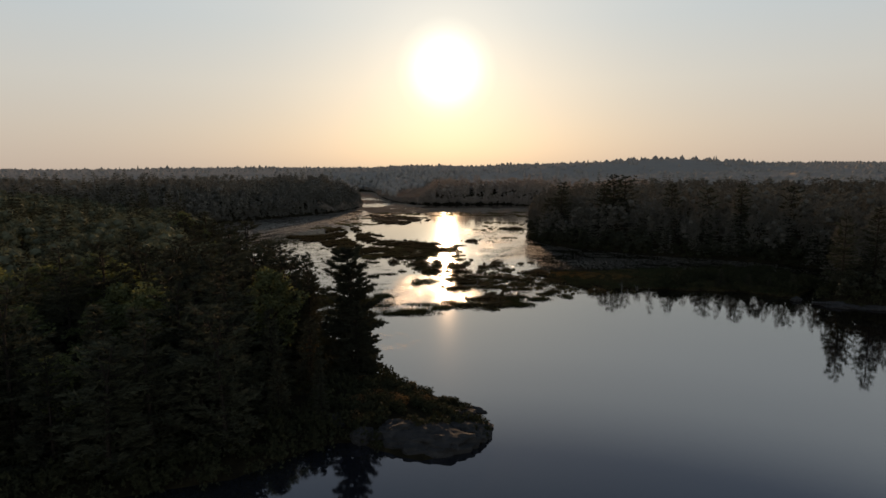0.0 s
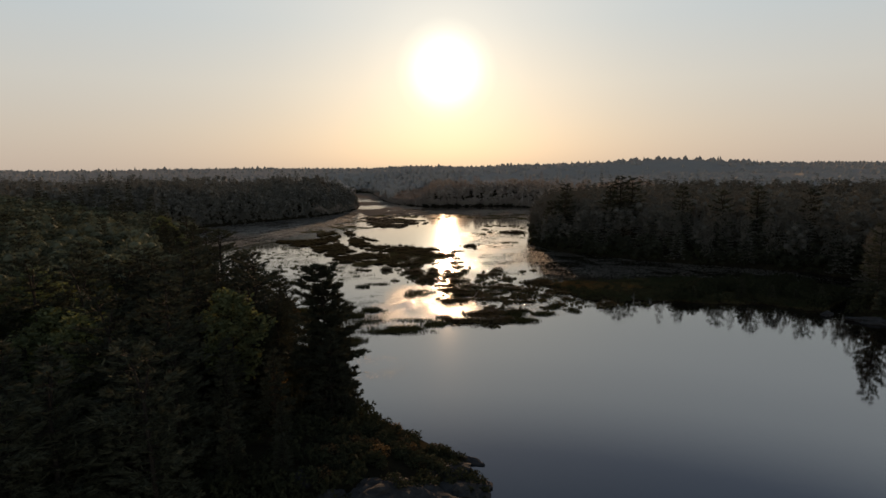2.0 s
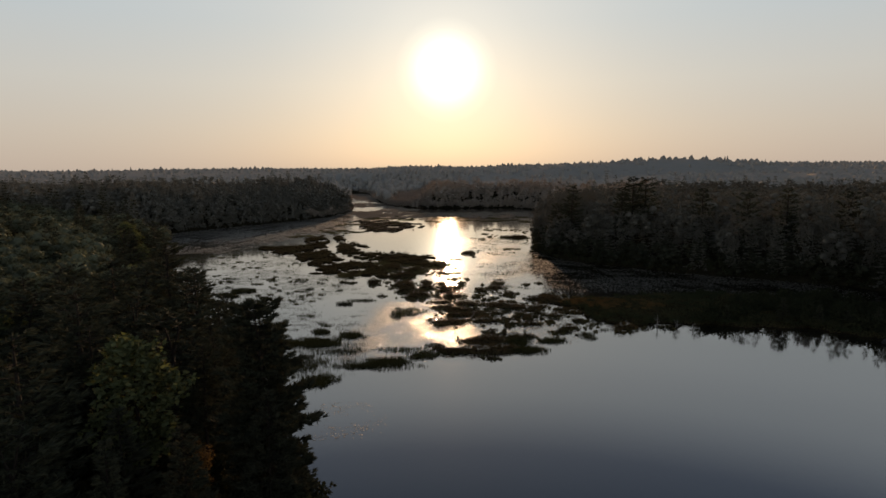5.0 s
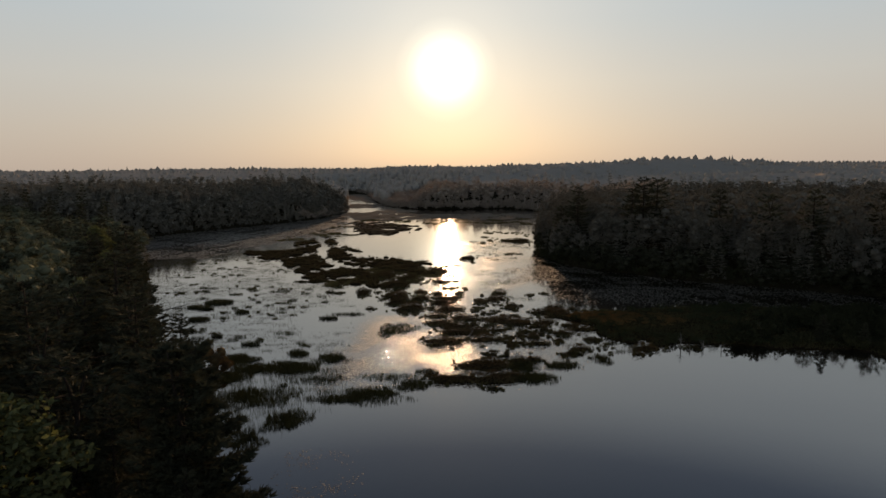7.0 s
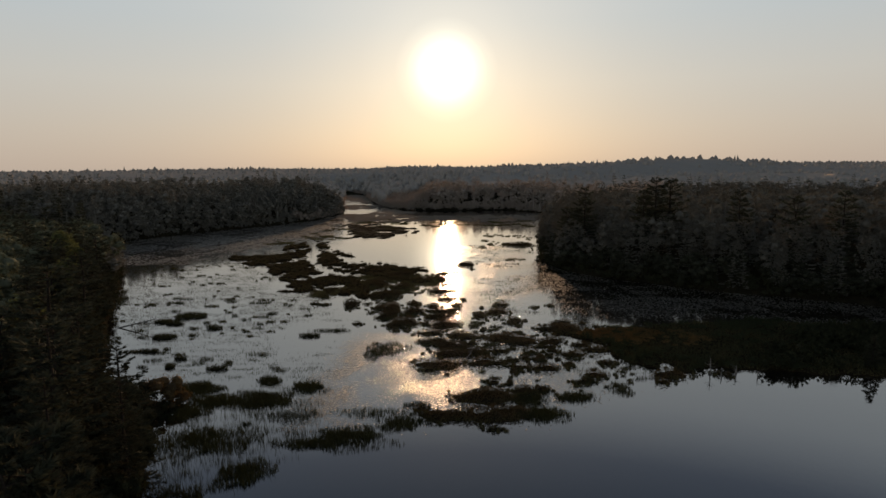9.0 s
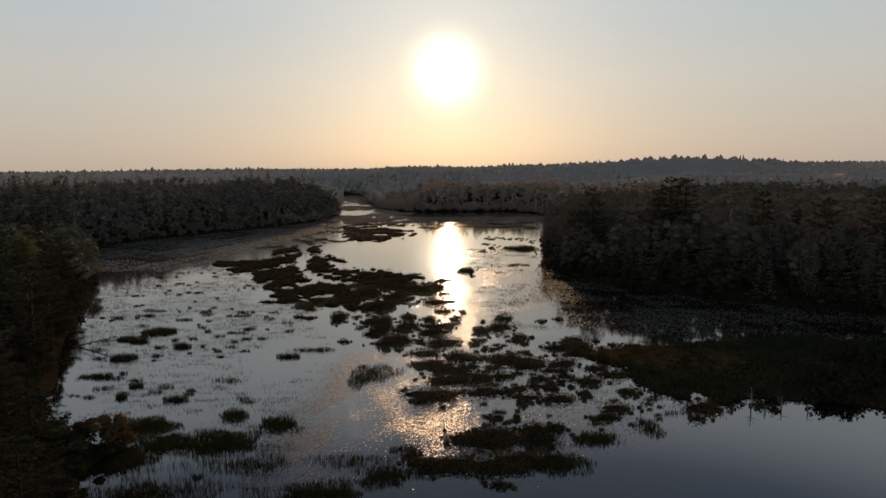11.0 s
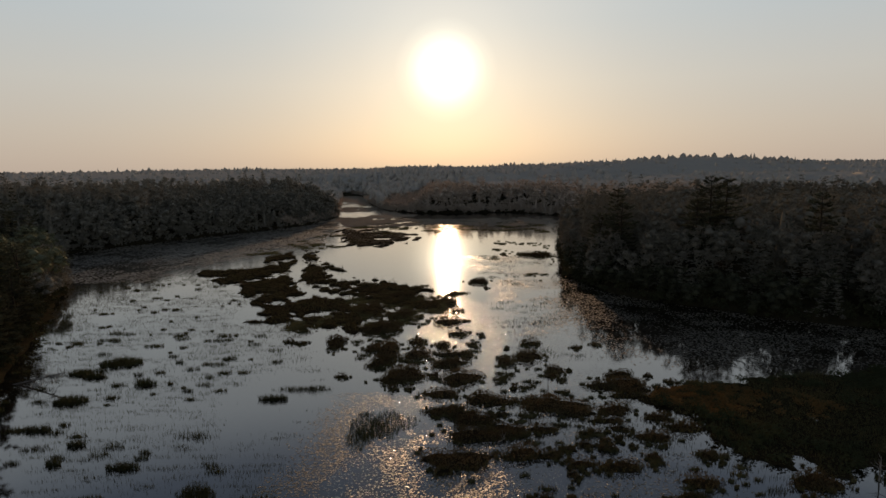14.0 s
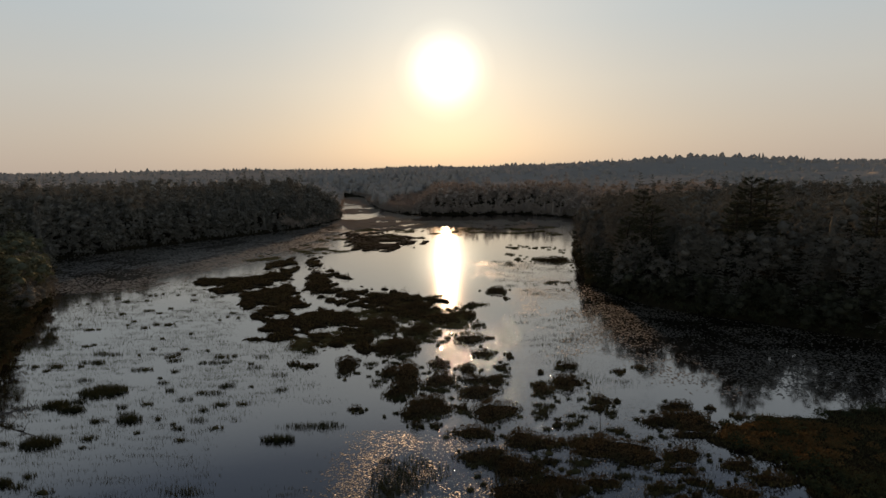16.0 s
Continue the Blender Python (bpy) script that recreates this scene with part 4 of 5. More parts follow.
shore_shrubs("understorey_shrubs", (-75, -14, 12, 100), 3.0, 34, "dark leafy undergrowth beneath the shore trees", 64)
shore_shrubs("near_shore_shrubs", (-150, -13, 10, 260), 2.4, 9, "dark leafy shrubs crowding the near lake shore", 61)
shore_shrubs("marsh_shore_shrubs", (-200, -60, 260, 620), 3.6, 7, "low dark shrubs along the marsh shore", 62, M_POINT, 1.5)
# The dark shrub colour here also deepens the shade at the woods' foot.
shore_shrubs("peninsula_shrubs", (35, 150, 100, 440), 3.0, 8, "low dark shrubs at the foot of the wooded peninsula", 63, M_SHRUB, 1.2)
shore_shrubs("far_bank_shrubs", (-200, 110, 470, 1010), 5.0, 12, "far bank's low shrubs, coloured pale for haze", 65, M_BANK, 2.2)

# ---- marsh ----
MARSH = np.random.default_rng(77)


def blades_on(P, h, spread, rng, k=3, w=0.10):
    D = np.repeat(np.array([[0.0, 0.0, 1.0]]), len(P), 0)
    return spikes(P, D, h, w, spread, k, rng)


def mound(x, y, rx, ry, height, rng, rings=3, sides=18):
    """A low ragged peat mound with its foot in the water."""
    ph = rng.uniform(0, 6.28, 4)
    V, F = [], []
    for r in range(rings + 1):
        f = 1 - r / (rings + 0.6)
        for s in range(sides):
            a = 6.2832 * s / sides
            k = 1 + 0.16 * math.sin(2 * a + ph[0]) + 0.13 * math.sin(3 * a + ph[1]) + 0.10 * math.sin(5 * a + ph[2]) + 0.06 * math.sin(9 * a + ph[3])
            z = -0.25 if r == 0 else height * (1 - f * f) + rng.normal(0, 0.05)
            V.append((x + rx * f * k * math.cos(a), y + ry * f * k * math.sin(a), z))
    for r in range(rings):
        for s in range(sides):
            a, b = r * sides + s, r * sides + (s + 1) % sides
            F += [(a, b, b + sides), (a, b + sides, a + sides)]
    V.append((x, y, height))
    o = rings * sides
    F += [(o + s, o + (s + 1) % sides, len(V) - 1) for s in range(sides)]
    return np.array(V), np.array(F), ph


def islet(x, y, rx, ry):
    """A bog islet: a peat mound under low leathery shrubs, with sedge at its rim and small tussocks round it; a plain tussock in the shallow bay."""
    if x < -30 and y < 190:
        return bay_tussock(x, y, rx, ry)
    root = new("marsh_islet")
    root.location = (x, y, 0)
    rx, ry = rx * 1.1, ry * 1.08
    h = min(0.42, 0.16 + 0.06 * rx)
    V, F, ph = mound(0, 0, rx, ry, h, MARSH)
    part("peat_mound", (V, F), M_PEAT, root, "", True)
    n = int(min(1100, max(40, rx * ry * 3.14 * 11)))
    a, f = MARSH.uniform(0, 6.2832, n), np.sqrt(MARSH.uniform(0, 1, n))
    k = 1 + 0.16 * np.sin(2 * a + ph[0]) + 0.13 * np.sin(3 * a + ph[1]) + 0.10 * np.sin(5 * a + ph[2]) + 0.06 * np.sin(9 * a + ph[3])
    lump = min(1.0, 0.42 + 0.3 * rx) * (0.42 + 0.5 * (1 + waves(rx * f * np.cos(a) + x, ry * f * np.sin(a) + y, 1.6, 8)))
    P = np.stack([rx * f * k * np.cos(a), ry * f * k * np.sin(a), h * (1 - f * f) + lump * MARSH.uniform(0.3, 1.0, n) * (1.1 - f * f * 0.6)], 1)
    tagged(part("low_shrubs", leaves(P, 0.095, 5, MARSH, 0.7), M_BOG, root), kind="stuff")
    n = int(min(420, max(30, (rx + ry) * 22)))
    a, f = MARSH.uniform(0, 6.2832, n), MARSH.uniform(0.3, 1.08, n) ** 0.5
    k = 1 + 0.16 * np.sin(2 * a + ph[0]) + 0.13 * np.sin(3 * a + ph[1]) + 0.10 * np.sin(5 * a + ph[2])
    P = np.stack([rx * f * k * np.cos(a), ry * f * k * np.sin(a), 0.3 * h * (1.2 - f)], 1)
    tagged(part("sedge", blades_on(P, min(0.6, 0.3 + 0.15 * rx), 0.35, MARSH, 3, 0.08), M_SEDGE, root), kind="stuff")
    for t, c, r in zip(MARSH.uniform(0, 6.28, 5), MARSH.uniform(1.05, 1.6, 5), MARSH.uniform(0.18, 0.5, 5) * min(1.0, 0.4 + rx * 0.2)):
        bx, by = rx * c * math.cos(t), ry * c * math.sin(t)
        V, F, _ = mound(bx, by, r * 1.3, r, 0.12 + 0.2 * r, MARSH, 2, 9)
        m = int(20 + 40 * r)
        P = np.stack([bx + MARSH.normal(0, r * 0.6, m), by + MARSH.normal(0, r * 0.45, m), np.full(m, 0.03)], 1)
        part("tussock", join([(V, F), blades_on(P, 0.4, 0.4, MARSH, 2, 0.08)]), M_SEDGE, root)
    return tagged(root, "dark brown shrubby bog islet standing in shallow marsh water", "marsh islet", "islets in the marsh")


def bay_tussock(x, y, rx, ry):
    """A low sedge tussock of the shallow bay, its blades leaning outwards."""
    root = new("sedge_tussock")
    root.location = (x, y, 0)
    V, F, ph = mound(0, 0, rx, ry, 0.22, MARSH, 2, 14)
    part("peat_mound", (V, F), M_PEAT, root, "", True)
    n = int(60 + rx * ry * 70)
    a, f = MARSH.uniform(0, 6.2832, n), np.sqrt(MARSH.uniform(0, 1.3, n))
    P = np.stack([rx * f * np.cos(a), ry * f * np.sin(a), 0.12 * np.maximum(0, 1 - f)], 1)
    tagged(part("sedge", blades_on(P, 0.85, 0.28, MARSH, 3, 0.06), M_REED, root), kind="stuff")
    return tagged(root, "dark green sedge tussock in the shallow bay", "sedge tussock", "tussocks in the bay")


def reed_bed(x, y, rx, ry, dense=14):
    """Reeds standing straight in the water."""
    root = new("reed_bed")
    root.location = (x, y, 0)
    n = int(min(2200, max(70, rx * ry * 3.14 * dense)))
    a, f = MARSH.uniform(0, 6.2832, n), MARSH.uniform(0, 1, n) ** 0.6
    p = MARSH.uniform(0, 6.28, 2)
    k = 1 + 0.22 * np.sin(2 * a + p[0]) + 0.18 * np.sin(5 * a + p[1])
    P = np.stack([rx * f * k * np.cos(a), ry * f * k * np.sin(a), np.full(n, -0.1)], 1)
    tagged(part("reeds", blades_on(P, 0.66, 0.18, MARSH, 2, 0.065), M_REED, root), kind="stuff")
    return tagged(root, "thin stand of green reeds in still water", "reed bed", "reed beds in the marsh")


def inside(poly, X, Y):
    r = np.zeros(X.shape, bool)
    for (x0, y0), (x1, y1) in zip(poly, poly[1:] + poly[:1]):
        r ^= ((y0 > Y) != (y1 > Y)) & (X < (x1 - x0) * (Y - y0) / ((y1 - y0) or 1e-9) + x0)
    return r


def edge(poly, X, Y):
    best = np.full(X.shape, 1e9)
    for (x0, y0), (x1, y1) in zip(poly, poly[1:] + poly[:1]):
        dx, dy = x1 - x0, y1 - y0
        t = np.clip(((X - x0) * dx + (Y - y0) * dy) / (dx * dx + dy * dy + 1e-9), 0, 1)
        best = np.minimum(best, np.hypot(X - x0 - t * dx, Y - y0 - t * dy))
    return np.where(inside(poly, X, Y), best, -best)


def mat_of(poly, label, cell, ragged, density, blade, seed, pools=0.75, grow=0.9, peat=None, shrub=None, grass=None, leaf=0.115):
    """A floating sedge mat with ragged edges and small pools."""
    xs, ys = [p[0] for p in poly], [p[1] for p in poly]
    gx, gy = np.arange(min(xs) - 3, max(xs) + 3, cell), np.arange(min(ys) - 3, max(ys) + 3, cell)
    X, Y = np.meshgrid(gx, gy)
    rough = ragged * (0.6 * waves(X, Y * 0.5, 5.0, seed) + 0.7 * waves(X, Y * 0.5, 2.2, seed + 9) + 0.6 * waves(X, Y * 0.6, 1.1, seed + 1) + 0.45 * waves(X, Y * 0.7, 0.55, seed + 11) - 0.1)
    e = edge(poly, X, Y) + rough + grow
    pool = waves(X, Y, 5.0, seed + 2)
    pool = pool + 0.5 * waves(X, Y * 0.6, 1.4, seed + 7) + 0.4 * waves(X, Y * 0.6, 0.7, seed + 12)
    e = np.where(pool > pools, np.minimum(e, (pools + 0.2 - pool) * 4), e)
    Z = np.where(e > 0, np.minimum(0.12 + e * 0.15, 0.4) + waves(X, Y, 1.3, seed + 3) * 0.06, -0.3)
    n = len(gx)
    i = (np.arange(len(gy) - 1)[:, None] * n + np.arange(n - 1)[None]).ravel()
    ef = e.ravel()
    use = np.maximum.reduce([ef[i], ef[i + 1], ef[i + n], ef[i + n + 1]]) > 0
    i = i[use]
    F = np.concatenate([np.stack([i, i + 1, i + n + 1], 1), np.stack([i, i + n + 1, i + n], 1)])
    V = np.stack([X, Y, Z], -1).reshape(-1, 3)
    keep, inv = np.unique(F, return_inverse=True)
    root = new("sedge_mat")
    c = V[keep].mean(0) * (1, 1, 0)
    root.location = c
    part("peat_mat", (V[keep] - c, inv.reshape(-1, 3)), peat or M_PEAT, root, "", True)
    rng = np.random.default_rng(seed)
    ok = np.flatnonzero(ef > 0.1)
    m = int(len(ok) * cell * cell * density)
    q = rng.choice(ok, m)
    P = V[q] + np.stack([rng.uniform(-.5, .5, m) * cell, rng.uniform(-.5, .5, m) * cell, np.full(m, -0.05)], 1) - c
    q = rng.choice(ok, int(m * 0.8))
    B = V[q] + np.stack([rng.uniform(-.5, .5, len(q)) * cell, rng.uniform(-.5, .5, len(q)) * cell, rng.uniform(0.0, 0.4, len(q))], 1) - c
    B[:, 2] += (B[:, 2] - 0.05) * 1.8 * np.maximum(0, waves(B[:, 0], B[:, 1], 2.4, seed + 5))
    tagged(part("low_shrubs", leaves(B, leaf, 4, rng, 0.7), shrub or M_BOG, root), kind="stuff")
    hh = blade * (1 + 0.5 * waves(P[:, 0], P[:, 1], 3.0, seed + 4))
    tagged(part("sedge", blades_on(P, np.clip(hh, blade * 0.5, None) * 0.8, 0.45, rng, 2, 0.1), grass or M_SEDGE, root), kind="stuff")
    return tagged(root, label, "marsh", "sedge mats in the marsh")


MAT_W = [(-99, 295), (-79, 297), (-82, 328), (-78, 345), (-68, 318), (-66.5, 301), (-61, 281), (-54, 259), (-46, 247), (-36, 242), (-28, 228), (-24, 211),
         (-21, 206), (-24, 202), (-30, 204), (-38, 207), (-40, 213), (-57, 214), (-54, 229), (-62, 239), (-72, 259), (-89, 274)]
MAT_E = [(-70, 339), (-72, 357), (-59, 314), (-47, 300), (-35, 276), (-23, 265), (-11, 256), (-4, 244), (-6, 227), (-13, 227), (-22, 237),
         (-29, 241), (-39, 253), (-45, 255), (-54, 272), (-58, 288), (-62, 310)]
MAT_R = [(29, 162), (34, 167), (41, 168), (51, 169), (65, 172), (81, 174), (110, 166), (126, 152), (112, 136), (98, 124), (84, 133), (75, 134), (64, 136), (57, 137), (51, 137),
         (47, 136), (45, 138), (46, 142), (43, 142.5), (41, 138), (37, 139), (36, 142), (35, 146), (35.5, 150), (35, 154.5), (33, 155), (31, 158)]
mat_of(MAT_W, "broad brown sedge mat cut by a narrow winding stream", 0.6, 1.6, 3.0, 0.6, 101, 0.35, 0.4)
mat_of(MAT_E, "ragged brown sedge mat beside a winding stream", 0.5, 1.9, 3.6, 0.6, 111, 0.1, 0.8)
mat_of(MAT_R, "wide olive and russet sedge meadow along the shore", 0.6, 1.3, 6.0, 0.7, 131, 1.3, 0.2, None, M_MEADOW, M_MEADOW, 0.075)
mat_of([(-98, 505), (-94, 543), (-72, 549), (-64, 590), (-66, 620), (-46, 592), (-30, 560), (-50, 530), (-72, 505)], "distant brown sedge flats at the stream mouth", 2.0, 4.0, 0.8, 0.4, 151, 0.5, -0.5, M_HAZED_SEDGE, M_HAZED_SEDGE, M_HAZED_SEDGE)
mat_of([(-108, 606), (-86, 612), (-74, 608), (-72, 660), (-92, 676), (-116, 672)], "distant brown sedge flats up the stream", 2.0, 4.0, 0.8, 0.4, 155, 0.6, -0.5, M_HAZED_SEDGE, M_HAZED_SEDGE, M_HAZED_SEDGE)
mat_of([(-94, 692), (-84, 692), (-96, 745), (-112, 760), (-122, 722), (-110, 735)], "distant brown sedge flats at the valley's end", 2.5, 4.0, 0.8, 0.4, 158, 0.6, -0.5, M_HAZED_SEDGE, M_HAZED_SEDGE, M_HAZED_SEDGE)
mat_of([(-98, 752), (-110, 820), (-124, 900), (-146, 968), (-174, 962), (-150, 880), (-134, 800), (-124, 765)], "distant brown sedge flats in the narrow upper valley", 3.0, 3.0, 0.5, 0.4, 159, 0.8, 0.5, M_HAZED_SEDGE, M_HAZED_SEDGE, M_HAZED_SEDGE)
mat_of([(-98, 556), (-72, 521), (-46, 529), (-19, 521), (11, 517), (42, 524), (73, 526), (65, 476), (37, 462), (10, 473), (-10, 484), (-33, 469), (-54, 458), (-76, 473)], "distant brown sedge flats under the far bank", 1.8, 5.0, 0.8, 0.5, 161, 0.5, 0.5, M_HAZED_SEDGE, M_HAZED_SEDGE, M_HAZED_SEDGE)
mat_of([(-74, 446), (-53, 452), (-24, 422), (-20, 390), (-36, 362), (-56, 366)], "broken brown sedge flats in the upper marsh", 1.2, 5.0, 1.2, 0.5, 165, 0.35, -1.5, None, M_HAZED_SEDGE, M_HAZED_SEDGE)
islet(7.1, 266.9, 3.3, 4.8)
islet(9.0, 255.5, 0.7, 1.4)
islet(-1.7, 246.9, 1.2, 2.9)
islet(-2.1, 234.6, 1.5, 3.3)
islet(-0.8, 225.0, 1.4, 1.5)
islet(-3.1, 213.0, 3.0, 3.6)
islet(1.3, 213.9, 0.7, 0.6)
islet(-0.5, 201.8, 2.0, 2.0)
islet(4.6, 200.1, 0.5, 1.9)
islet(2.7, 192.9, 0.9, 0.8)
islet(-4.1, 192.3, 1.6, 2.6)
islet(9.7, 190.1, 0.3, 0.7)
islet(15.3, 193.5, 2.0, 1.7)
islet(13.5, 184.3, 2.6, 3.8)
islet(8.6, 180.8, 1.8, 2.5)
islet(17.5, 175.9, 1.6, 2.2)
islet(16.4, 172.5, 1.1, 1.1)
islet(20.1, 175.5, 0.3, 0.3)
islet(-18.9, 207.4, 4.0, 6.6)
islet(-15.6, 189.4, 2.6, 6.7)
islet(-9.8, 195.2, 1.6, 3.2)
islet(-9.2, 186.1, 2.5, 3.9)
islet(-19.1, 190.5, 1.3, 3.4)
islet(-16.3, 181.1, 2.4, 3.6)
islet(-10.8, 173.9, 3.3, 4.5)
islet(-12.7, 170.6, 3.0, 1.7)
islet(-12.5, 166.5, 0.8, 0.7)
islet(-9.5, 166.5, 0.5, 0.7)
islet(-2.4, 185.8, 3.2, 1.5)
islet(1.3, 185.7, 1.0, 2.3)
islet(-2.7, 180.0, 3.7, 2.8)
islet(-5.3, 173.0, 0.8, 1.4)
islet(-0.4, 171.4, 3.4, 4.0)
islet(-4.0, 163.8, 3.3, 1.7)
islet(3.0, 161.5, 2.7, 2.4)
islet(5.8, 160.1, 2.7, 1.8)
islet(8.8, 166.4, 0.4, 0.4)
islet(5.7, 155.0, 0.9, 0.7)
islet(13.9, 158.8, 5.0, 3.8)
islet(17.2, 156.1, 3.5, 2.2)
islet(11.2, 149.4, 2.2, 1.4)
islet(23.8, 156.5, 2.6, 1.9)
islet(21.4, 152.5, 2.5, 0.6)
islet(22.7, 149.6, 1.4, 1.2)
islet(18.3, 148.2, 1.5, 0.3)
islet(16.6, 144.4, 1.1, 1.0)
islet(14.0, 143.0, 0.9, 0.6)
islet(19.6, 145.2, 1.1, 0.7)
islet(19.9, 142.9, 0.6, 0.3)
islet(18.5, 143.1, 0.4, 0.3)
islet(21.5, 146.1, 0.6, 0.9)
islet(22.9, 143.6, 0.4, 0.7)
islet(26.8, 146.7, 2.3, 1.9)
islet(29.8, 153.5, 2.3, 1.3)
islet(32.1, 149.7, 2.8, 1.6)
islet(32.0, 141.0, 1.2, 1.6)
islet(28.5, 167.3, 4.4, 3.4)
islet(24.4, 167.3, 2.9, 1.9)
islet(29.0, 172.9, 2.4, 1.8)
islet(34.0, 172.1, 0.5, 0.4)
islet(27.7, 162.6, 3.2, 1.1)
islet(37.1, 169.1, 0.9, 0.7)
islet(7.4, 141.7, 2.6, 2.2)
islet(10.9, 141.2, 1.8, 1.0)
islet(14.7, 138.9, 1.9, 1.1)
islet(19.6, 138.1, 3.0, 1.4)
islet(24.8, 140.9, 1.0, 0.8)
islet(24.4, 190.1, 0.9, 1.2)
islet(29.0, 192.2, 0.8, 1.2)
islet(-3.3, 156.5, 2.8, 2.2)
islet(0.9, 153.6, 3.6, 3.0)
islet(6.0, 149.1, 2.6, 2.5)
islet(2.0, 147.5, 4.5, 2.6)
islet(-1.2, 140.1, 4.2, 3.2)
islet(-3.3, 137.0, 1.2, 1.0)
islet(-22.8, 173.0, 1.1, 0.8)
islet(42.3, 134.0, 2.8, 2.7)
islet(39.8, 130.0, 1.3, 0.8)
islet(51.3, 134.6, 0.7, 0.6)
islet(53.0, 133.4, 0.6, 0.9)
islet(28.4, 134.1, 2.5, 1.3)
islet(25.7, 130.5, 2.0, 0.8)
islet(-38.6, 196.0, 1.2, 1.0)
islet(-35.5, 195.1, 1.1, 1.0)
islet(-27.9, 195.1, 2.1, 5.0)
islet(-16.5, 243.1, 4.1, 6.1)
islet(-24.4, 226.9, 3.8, 8.0)
islet(-15.4, 220.3, 3.2, 4.5)
islet(-69.1, 181.8, 3.6, 2.7)
islet(-73.7, 175.9, 2.0, 1.4)
islet(-69.8, 173.9, 2.1, 1.0)
islet(-57.8, 169.4, 1.8, 1.1)
islet(-66.7, 161.6, 2.5, 1.8)
islet(-32.3, 162.1, 2.2, 0.9)
islet(-64.5, 150.1, 2.0, 0.8)
islet(-55.5, 145.1, 1.2, 0.5)
islet(-55.2, 139.6, 0.9, 0.4)
islet(-45.3, 138.5, 2.0, 0.8)
islet(6.6, 122.5, 4.8, 3.1)
islet(8.2, 124.7, 3.4, 2.1)
islet(-0.8, 115.3, 3.6, 2.2)
islet(3.4, 115.3, 3.1, 2.2)
islet(8.5, 115.3, 4.0, 3.1)
islet(7.7, 110.2, 1.2, 0.6)
islet(11.7, 116.7, 1.9, 1.7)
islet(14.0, 126.1, 2.4, 1.5)
islet(17.2, 126.7, 1.7, 1.3)
islet(8.8, 130.4, 1.1, 1.1)
islet(11.8, 130.1, 0.4, 0.7)
islet(13.2, 136.1, 0.6, 1.2)
islet(-3.8, 118.0, 1.0, 1.3)
reed_bed(14.0, 122.0, 2.8, 2.6, 34)
reed_bed(16.1, 116.3, 3.6, 2.3, 34)
reed_bed(22.2, 123.3, 3.5, 1.9, 34)
reed_bed(-7.1, 111.5, 3.5, 1.6, 34)
reed_bed(26.3, 130.7, 1.8, 1.5, 34)
reed_bed(-4.8, 120.0, 2.3, 0.9, 34)
reed_bed(22.1, 122.1, 3.8, 1.5)
reed_bed(16.0, 125.1, 2.7, 1.2)
reed_bed(14.8, 121.4, 3.1, 2.1)
islet(35.1, 328.4, 6.4, 9.0)
reed_bed(-39.7, 147.9, 2.6, 1.1)
reed_bed(-50.0, 144.6, 1.9, 1.3)
reed_bed(-32.0, 130.9, 1.8, 1.3)
reed_bed(-24.3, 128.0, 2.7, 1.6)
reed_bed(-26.4, 167.1, 2.8, 1.1)
reed_bed(-15.1, 148.0, 1.9, 4.5)
reed_bed(31.1, 126.8, 1.8, 3.7)
reed_bed(-44.8, 127.8, 5.2, 2.1)
reed_bed(-38.4, 121.8, 3.9, 2.1)
reed_bed(-30.0, 121.6, 4.6, 1.9)
reed_bed(-35.2, 125.4, 1.9, 1.8)
reed_bed(17.5, 147.8, 1.9, 1.4)
reed_bed(36.7, 132.2, 1.6, 0.9)
reed_bed(-61.0, 139.8, 1.3, 0.5)
reed_bed(-36.4, 107.2, 8.4, 3.8)
reed_bed(-42.8, 116.4, 4.0, 2.5)
reed_bed(-24.5, 115.6, 5.5, 2.2)
reed_bed(-25.8, 97.5, 3.2, 2.6)
reed_bed(-34.2, 92.9, 5.0, 2.0)
reed_bed(-32.7, 131.3, 2.4, 2.7)
reed_bed(-24.5, 126.9, 3.6, 2.4)
reed_bed(-44.9, 127.1, 4.7, 2.5)
reed_bed(-39.3, 121.5, 3.7, 2.4)
reed_bed(-31.2, 121.7, 5.1, 3.4)
reed_bed(-15.6, 106.5, 7.9, 3.3)
reed_bed(-12.9, 151.3, 4.4, 5.4)
reed_bed(15.8, 115.2, 3.8, 3.1)
reed_bed(-11.5, 116.7, 5.5, 2.2)
reed_bed(22.9, 123.3, 2.8, 1.3)
reed_bed(31.6, 127.1, 1.3, 3.7)
reed_bed(-26.9, 166.5, 3.1, 1.4)
reed_bed(-15.6, 155.5, 1.3, 0.5)

# ---- small growth of the marsh ----


